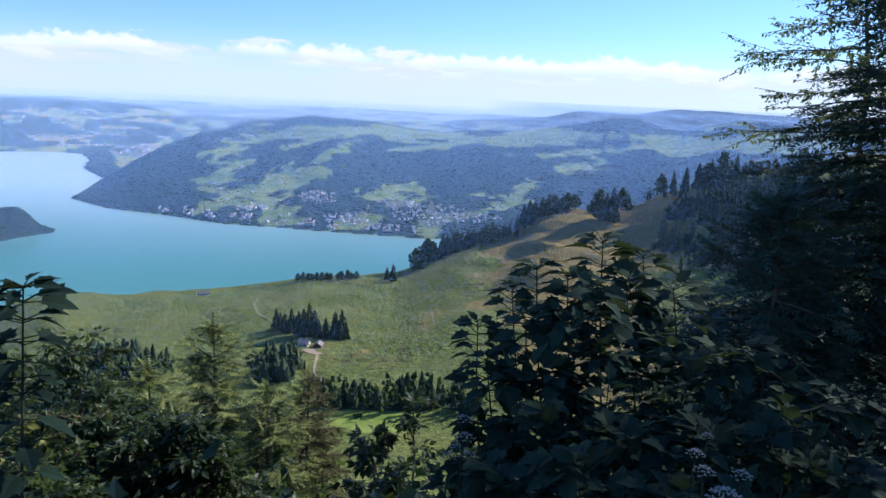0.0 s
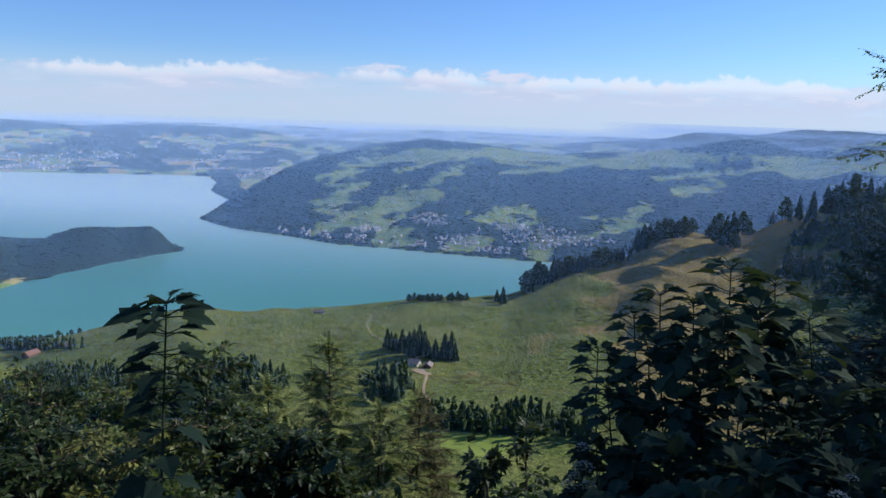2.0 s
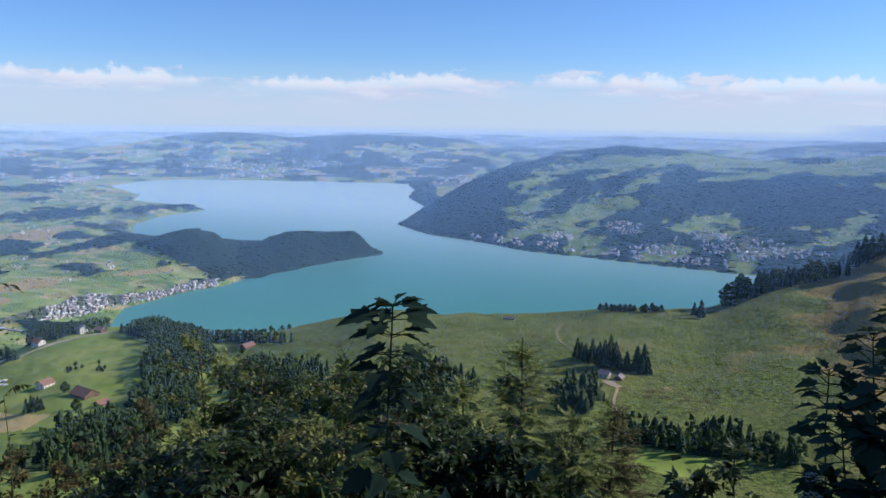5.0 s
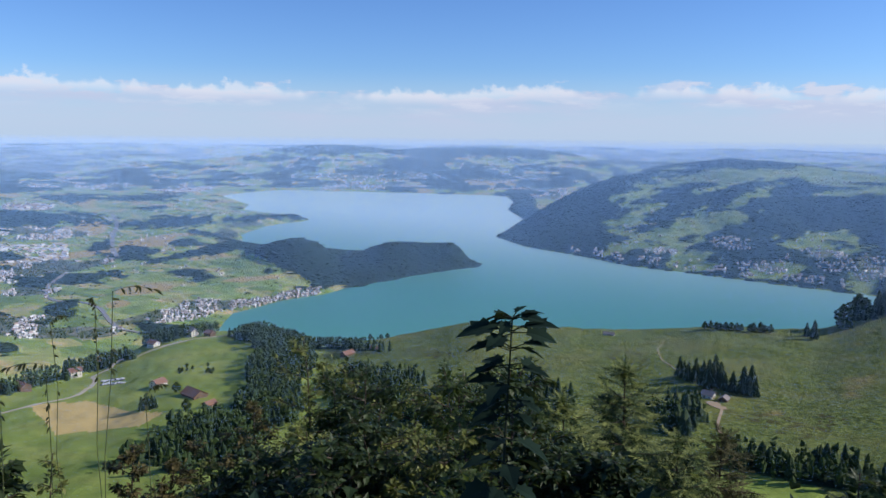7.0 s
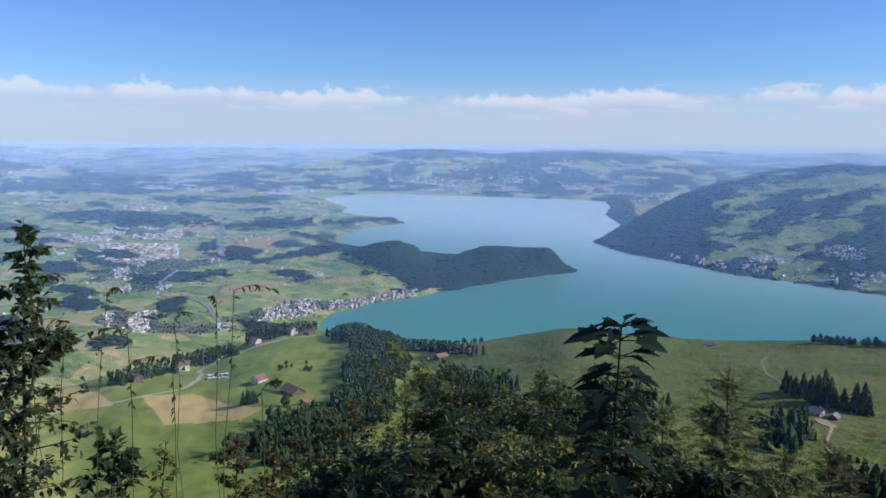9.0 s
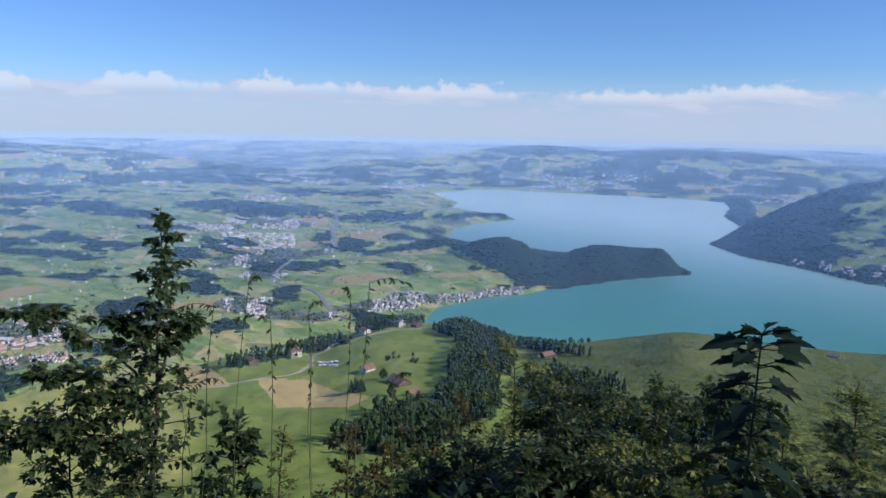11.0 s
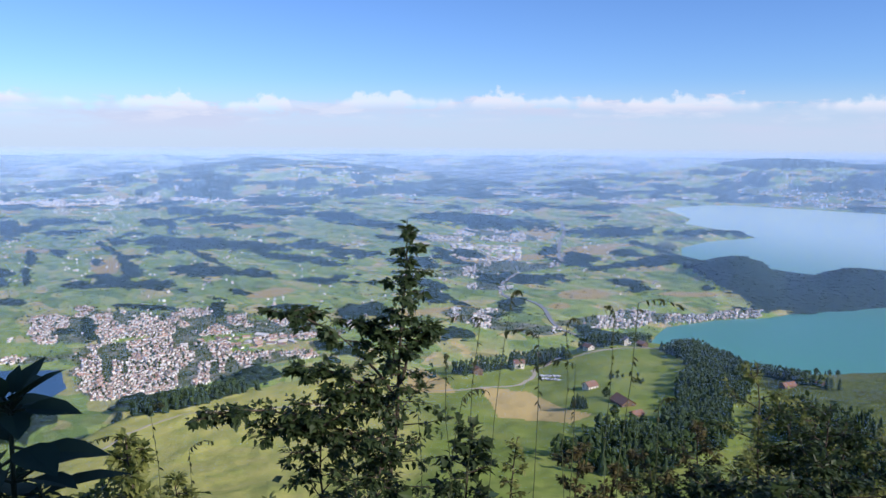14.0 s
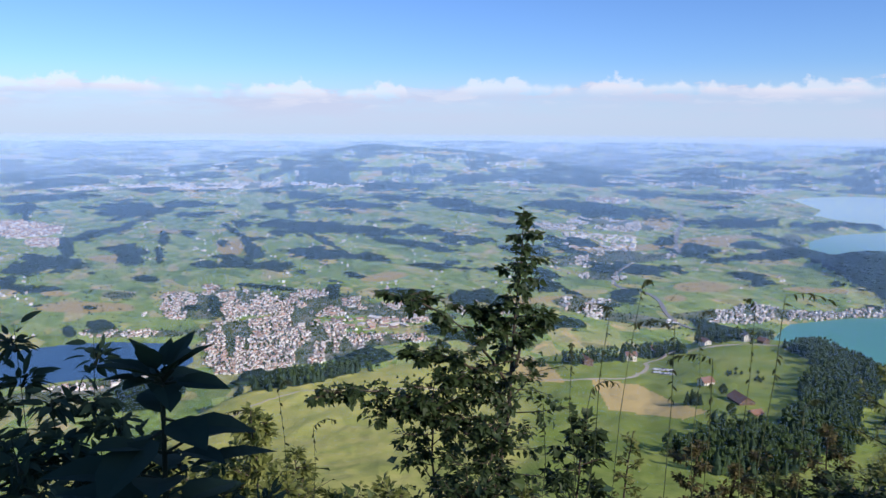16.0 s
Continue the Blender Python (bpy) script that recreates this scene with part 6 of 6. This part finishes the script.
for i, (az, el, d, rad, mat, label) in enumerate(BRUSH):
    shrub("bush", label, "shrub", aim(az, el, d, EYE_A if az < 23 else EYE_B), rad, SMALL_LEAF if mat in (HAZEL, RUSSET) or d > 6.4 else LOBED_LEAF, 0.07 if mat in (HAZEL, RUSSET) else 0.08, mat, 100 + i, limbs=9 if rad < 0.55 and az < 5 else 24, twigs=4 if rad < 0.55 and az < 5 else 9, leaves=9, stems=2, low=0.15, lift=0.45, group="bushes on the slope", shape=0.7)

# maples and brush to the left
MAPLE_BOUGHS = [(0.55, aim(72.4, -12.2, 8.6, EYE_C), 0.27, 18), (0.50, aim(70.4, -16.6, 8.6, EYE_C), 0.30, 16), (0.60, aim(60.3, -13.4, 8.9, EYE_C), 0.25, 14), (0.36, aim(78.2, -19.5, 8.4, EYE_C), 0.30, 20),
                (0.40, aim(73.6, -21.0, 8.5, EYE_C), 0.42, 20), (0.66, aim(65.6, -13.2, 8.8, EYE_C), 0.26, 12), (0.45, aim(67.6, -18.2, 8.7, EYE_C), 0.36, 16)]
shrub("maple_tree", "slender young maple with a leafy tip and boughs reaching sideways", "tree", aim(62.0, -5.4, 8.94), 0.95, SIMPLE_MAPLE, 0.085, MAPLE_SHADE, 9, base=foot(64.6, 8.8), limbs=66, twigs=4, leaves=6, low=0.2, lift=0.12, thick=0.011,
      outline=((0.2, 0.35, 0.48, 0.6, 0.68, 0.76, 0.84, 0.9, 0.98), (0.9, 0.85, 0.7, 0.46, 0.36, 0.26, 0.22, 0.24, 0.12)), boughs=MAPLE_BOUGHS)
shrub("maple_tree", "low dark maple below the slender maple", "tree", aim(68.5, -18.0, 8.4, EYE_C), 0.75, LOBED_LEAF, 0.09, MAPLE_SHADE, 14, limbs=30, twigs=6, leaves=8, low=0.15, lift=0.3)
shrub("maple_tree", "low dark maple below the slender maple", "tree", aim(64.0, -21.0, 8.0, EYE_C), 0.7, LOBED_LEAF, 0.09, MAPLE_SHADE, 15, limbs=24, twigs=6, leaves=8, low=0.15, lift=0.3)
shrub("maple_tree", "small dark maple on the slope", "tree", aim(57.1, -20.6, 7.9, EYE_C), 0.5, LOBED_LEAF, 0.11, MAPLE_SHADE, 12, limbs=18, twigs=4, leaves=7, low=0.3, lift=0.3)
shrub("bush", "thin pale bush on the slope", "shrub", aim(53.7, -21.3, 7.6, EYE_C), 0.28, SMALL_LEAF, 0.065, HAZEL, 13, limbs=16, twigs=3, leaves=6, low=0.3, group="bushes on the slope")
for i, (az, el, d, rad) in enumerate(((75.6, -26.2, 7.0, 0.5), (79.2, -23.4, 6.2, 0.35), (84.0, -22.8, 5.6, 0.55), (89.5, -23, 5.2, 0.55), (72, -26, 6.5, 0.5), (66, -25.5, 7.6, 0.6), (61.5, -26.5, 7.2, 0.5), (82.3, -20.0, 5.2, 0.3), (80, -25, 4.8, 0.4))):
    shrub("bush", "pale leafy bush on the slope", "shrub", aim(az, el, d, EYE_C), rad, SMALL_LEAF, 0.07, HAZEL if i != 5 else MAPLE_SHADE, 130 + i, limbs=18, twigs=6, leaves=8, stems=2, low=0.15, group="bushes on the slope")
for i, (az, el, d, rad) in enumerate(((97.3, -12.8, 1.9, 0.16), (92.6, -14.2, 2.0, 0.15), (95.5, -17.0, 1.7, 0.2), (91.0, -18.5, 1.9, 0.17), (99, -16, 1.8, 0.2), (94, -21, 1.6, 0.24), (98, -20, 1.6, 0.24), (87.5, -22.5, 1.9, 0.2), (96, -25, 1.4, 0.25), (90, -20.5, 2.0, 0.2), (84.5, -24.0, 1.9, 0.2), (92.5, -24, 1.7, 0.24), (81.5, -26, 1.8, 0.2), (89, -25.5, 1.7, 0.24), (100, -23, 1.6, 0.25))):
    shrub("elder_shrub", "dark elder shrub with pointed leaves", "shrub", aim(az, el, d, EYE_C), rad, LONG_LEAF, 0.046, SHADE_LEAF, 160 + i, limbs=18, twigs=4, leaves=7, stems=1, low=0.25, group="elder shrubs", bark=STEM_DARK, thick=0.0016, lift=0.4)


def leafy_shoot(name, label, line, rings, leaf, leaf_mat, seed, category="plant", nod=0.0, stalk_share=0.3, face=0.2):
    """A shoot with big leaves, each a part: rings of (place along the stem, leaf count, length, tilt up in degrees, first azimuth)."""
    rng = random.Random(seed)
    base = Vector(line[0])
    wood = Soup()
    pts = [Vector(p) for p in line]
    path = []
    for i in range(len(pts) - 1):
        path += [pts[i].lerp(pts[i + 1], k / 4) for k in range(4)]
    path.append(pts[-1])
    wood.tube([p - base for p in path], 0.0055, 0.0022, 7)
    ob = thing(name, Matrix.Translation(base), label, category)
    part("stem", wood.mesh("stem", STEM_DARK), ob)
    s = Soup()
    s.batch(*leaf, np.eye(3)[None], np.zeros((1, 3)))
    leaf_mesh = s.mesh("leaf", leaf_mat)
    for t, count, size, tilt, first in rings:
        p = along(path, min(t, 0.999)) - base
        for k in range(count):
            a = radians(first + 360 * k / count + rng.uniform(-24, 24))
            e = radians(tilt + rng.uniform(-16, 16))
            d = Vector((math.cos(a) * math.cos(e), math.sin(a) * math.cos(e), math.sin(e)))
            stalk = p + d * size * stalk_share + Vector((0, 0, size * 0.06))
            st = Soup()
            st.tube([(0, 0, 0), stalk - p], 0.0022, 0.0016, 4)
            petiole = part("leaf_stalk", st.mesh("leaf_stalk", STEM_DARK), ob, m=Matrix.Translation(p))
            e -= radians(nod * rng.uniform(0.4, 1.5))
            d = Vector((math.cos(a) * math.cos(e), math.sin(a) * math.cos(e), math.sin(e)))
            f = frames_along([d[:]], [(rng.gauss(0, face), rng.gauss(0, face), 1)])[0] * size * rng.uniform(0.7, 1.2)
            m = Matrix(f.tolist()).to_4x4()
            m.translation = stalk - p
            part("leaf", leaf_mesh, petiole, m=m)
    return ob


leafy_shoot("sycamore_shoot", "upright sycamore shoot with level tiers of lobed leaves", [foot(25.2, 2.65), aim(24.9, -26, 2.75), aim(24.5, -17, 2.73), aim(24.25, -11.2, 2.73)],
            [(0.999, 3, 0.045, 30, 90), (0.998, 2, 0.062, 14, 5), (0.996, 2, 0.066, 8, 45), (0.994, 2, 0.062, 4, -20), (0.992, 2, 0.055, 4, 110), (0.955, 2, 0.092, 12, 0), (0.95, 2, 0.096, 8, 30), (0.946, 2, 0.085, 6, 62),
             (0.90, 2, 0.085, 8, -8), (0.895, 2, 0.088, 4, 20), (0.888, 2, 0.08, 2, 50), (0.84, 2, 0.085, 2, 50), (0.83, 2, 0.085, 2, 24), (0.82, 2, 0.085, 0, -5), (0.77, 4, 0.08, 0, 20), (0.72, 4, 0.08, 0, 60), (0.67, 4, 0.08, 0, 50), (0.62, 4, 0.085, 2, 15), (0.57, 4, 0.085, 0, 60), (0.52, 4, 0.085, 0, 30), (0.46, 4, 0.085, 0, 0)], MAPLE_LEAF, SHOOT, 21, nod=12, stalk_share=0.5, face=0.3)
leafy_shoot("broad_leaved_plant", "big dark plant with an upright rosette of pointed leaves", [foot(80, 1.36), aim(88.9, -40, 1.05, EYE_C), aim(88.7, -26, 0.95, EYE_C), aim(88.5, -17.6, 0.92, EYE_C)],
            [(0.998, 5, 0.044, 50, 0), (0.994, 6, 0.052, 28, 40), (0.988, 6, 0.054, 6, 10), (0.90, 2, 0.085, 4, 15), (0.87, 3, 0.09, 4, 70), (0.81, 4, 0.085, 8, 30), (0.74, 4, 0.085, 8, 0), (0.66, 4, 0.085, 8, 45)], BROAD_LEAF, SHADE_LEAF, 22)
THICKET = ((-12.7, -9.8, 3.4, 0.10), (-8.1, -12.0, 3.3, 0.09), (-6.4, -13.8, 3.3, 0.08), (-4.0, -16.4, 3.3, 0.08), (-15.6, -10.6, 3.5, 0.10), (-17.9, -12.6, 3.4, 0.12), (-7.6, -16.2, 3.1, 0.09), (-12.4, -13.2, 3.1, 0.10), (-4.8, -18.9, 3.1, 0.08), (-10.4, -12.6, 3.2, 0.09), (-14.6, -12.4, 3.3, 0.11))
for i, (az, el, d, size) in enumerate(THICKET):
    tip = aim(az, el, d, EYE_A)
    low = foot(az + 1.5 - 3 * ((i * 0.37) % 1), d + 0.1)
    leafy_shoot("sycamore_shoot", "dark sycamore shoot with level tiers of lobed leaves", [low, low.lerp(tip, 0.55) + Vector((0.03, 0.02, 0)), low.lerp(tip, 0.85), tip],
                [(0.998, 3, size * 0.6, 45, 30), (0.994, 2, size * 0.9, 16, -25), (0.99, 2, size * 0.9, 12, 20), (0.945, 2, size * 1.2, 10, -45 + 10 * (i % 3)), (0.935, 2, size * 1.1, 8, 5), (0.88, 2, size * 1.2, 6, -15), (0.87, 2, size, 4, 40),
                 (0.81, 2, size * 1.15, 4, -40), (0.80, 2, size * 1.1, 2, 10), (0.73, 4, size * 1.1, 2, 40 + 25 * i), (0.65, 4, size * 1.1, 2, 10)], MAPLE_LEAF, SHADE_LEAF, 400 + i, nod=14, stalk_share=0.5, face=0.35)


def grass_stalk(top, seed, droop_az):
    rng = random.Random(seed)
    top = Vector(top)
    a, r = math.degrees(math.atan2(-top.x, top.y)), math.hypot(top.x, top.y)
    base = Vector((top.x + rng.uniform(-0.08, 0.08), top.y + rng.uniform(-0.08, 0.08), float(ground_at(a, r)) - 0.03))
    stem, ear = Soup(), Soup()
    line = sway(rng, base, top, 0.03, 8)
    out = place(droop_az, 1.0)
    L = 0.11
    arch = [top + out * L * t + Vector((0, 0, 0.05 * t - L * 0.55 * t * t)) for t in (0, 0.25, 0.5, 0.75, 1.0)]
    stem.tube([p - base for p in line + arch[1:]], 0.0015, 0.0007, 4)
    spots, dirs = [], []
    for k in range(26):
        t = rng.random()
        p = along(line, 0.86 + 0.139 * t) if k % 3 == 0 else along(arch, 0.999 * t)
        spots.append(p - base)
        dirs.append(out * rng.uniform(0.1, 0.8) + Vector((rng.gauss(0, 0.35), rng.gauss(0, 0.35), rng.uniform(-1.0, 0.0))))
    ear.batch(*LONG_LEAF, leaf_turns(rng, dirs) * 0.019, np.array([s[:] for s in spots]))
    blades = Soup()
    bl = outline_leaf([(0.004, 0), (0.012, 0.3), (0.009, 0.7), (0.001, 1.0)], 0.3, 0.5)
    dirs = [Vector((rng.gauss(0, 0.6), rng.gauss(0, 0.6), 1)) for _ in range(5)]
    blades.batch(*bl, leaf_turns(rng, dirs) * 0.4, np.array([(0, 0, 0.05 * k) for k in range(5)]))
    ob = thing("grass_stalk", Matrix.Translation(base), "tall dry grass stalk with a nodding seed head", "grass", "tall grass stalks")
    part("stem", stem.mesh("stem", STEM), ob)
    part("seed_head", ear.mesh("seed_head", GRASS), ob, kind="stuff")
    part("blades", blades.mesh("blades", GRASS), ob, kind="stuff")


for i, (az, el, d, dz) in enumerate(((55.8, -13.0, 2.6, 150), (53.6, -11.3, 2.8, 40), (51.3, -14.0, 2.4, 140), (46.0, -12.2, 2.7, 60), (44.2, -11.4, 2.5, -30), (48.6, -16.0, 2.5, 150), (58.5, -16.2, 2.8, 60), (49.6, -13.2, 3.0, 30),
                                  (80.3, -18.8, 3.0, 60), (82.2, -20.2, 3.2, 170), (60.5, -20.0, 2.6, 120), (42.5, -18.5, 2.6, 20), (77.8, -21.5, 3.2, 30), (57.0, -18.8, 2.4, 20))):
    grass_stalk(aim(az, el, d - 0.4, EYE_C), 200 + i, dz)


def umbel(at, size, seed):
    rng = random.Random(seed)
    at = Vector(at)
    a, r = math.degrees(math.atan2(-at.x, at.y)), math.hypot(at.x, at.y)
    base = Vector((at.x, at.y, float(ground_at(a, r)) - 0.03))
    stem, heads = Soup(), Soup()
    stem.tube([p - base for p in sway(rng, base, at - Vector((0, 0, size * 0.6)), 0.04, 5)], 0.004, 0.0025, 5)
    dot = clump_shape(3)
    for k in range(22):
        rad, an = size * 0.5 * math.sqrt(k / 22), k * 2.4
        p = at + Vector((math.cos(an) * rad, math.sin(an) * rad, -rad * rad * 1.2 / size))
        stem.tube([at - base - Vector((0, 0, size * 0.6)), p - base], 0.0012, 0.0008, 3)
        n = 7
        q = np.array([(p - base)[:]]) + np.random.RandomState(seed * 50 + k).normal(0, size * 0.045, (n, 3)) * (1, 1, 0.4)
        heads.batch(*dot, np.repeat(np.eye(3)[None] * size * 0.055, n, 0), q)
    ob = thing("umbel_flower", Matrix.Translation(base), "white umbel flower on a thin stalk in shade", "flower", "white umbel flowers")
    stalk = part("stalk", stem.mesh("stalk", STEM_DARK), ob)
    part("blossom", heads.mesh("blossom", PETAL), stalk, "white lacy flower head")


for i, (az, el, d, s) in enumerate(((-3.3, -22.9, 2.95, 0.065), (-3.4, -24.1, 2.95, 0.075), (-2.9, -24.9, 3.0, 0.055), (-2.4, -25.5, 3.0, 0.065), (-3.8, -25.4, 2.95, 0.06), (-21.3, -22.1, 2.3, 0.035),
                                 (-20.6, -23.3, 2.2, 0.05), (-21.3, -24.3, 2.1, 0.055), (-22.9, -25.5, 2.0, 0.085), (-23.9, -24.1, 2.1, 0.055))):
    umbel(aim(az, el, d, EYE_A), s, 300 + i)


def undergrowth():
    """Low leaves and blades over the slope at the viewpoint."""
    g = np.random.RandomState(4)
    n = 11000
    az, r = g.uniform(-50, 105, n), 1.3 + 11 * g.rand(n) ** 0.8
    p = np.stack([-np.sin(np.radians(az)) * r, np.cos(np.radians(az)) * r, ground_at(az, r)], 1)
    p[:, 2] += np.abs(g.normal(0, 0.16, n)) * np.clip(r / 3, 0.5, 2)
    d = g.normal(0, 1, (n, 3)) + (0, 0, 0.6)
    t = frames_along(d, g.normal(0, 0.5, (n, 3)) + (0, 0, 1)) * g.uniform(0.05, 0.14, n)[:, None, None]
    s = Soup()
    s.batch(*OVAL_LEAF, t[r < 3], p[r < 3], 0)
    far = np.nonzero(r >= 3)[0]
    s.batch(*SMALL_LEAF, t[far[::2]], p[far[::2]], 0)
    s.batch(*LOBED_LEAF, t[far[1::2]], p[far[1::2]], 1)
    return tagged(new("undergrowth", s.mesh("undergrowth", SYCAMORE, MAPLE)), "tangled low green undergrowth on the steep slope", "undergrowth", kind="stuff")


undergrowth()
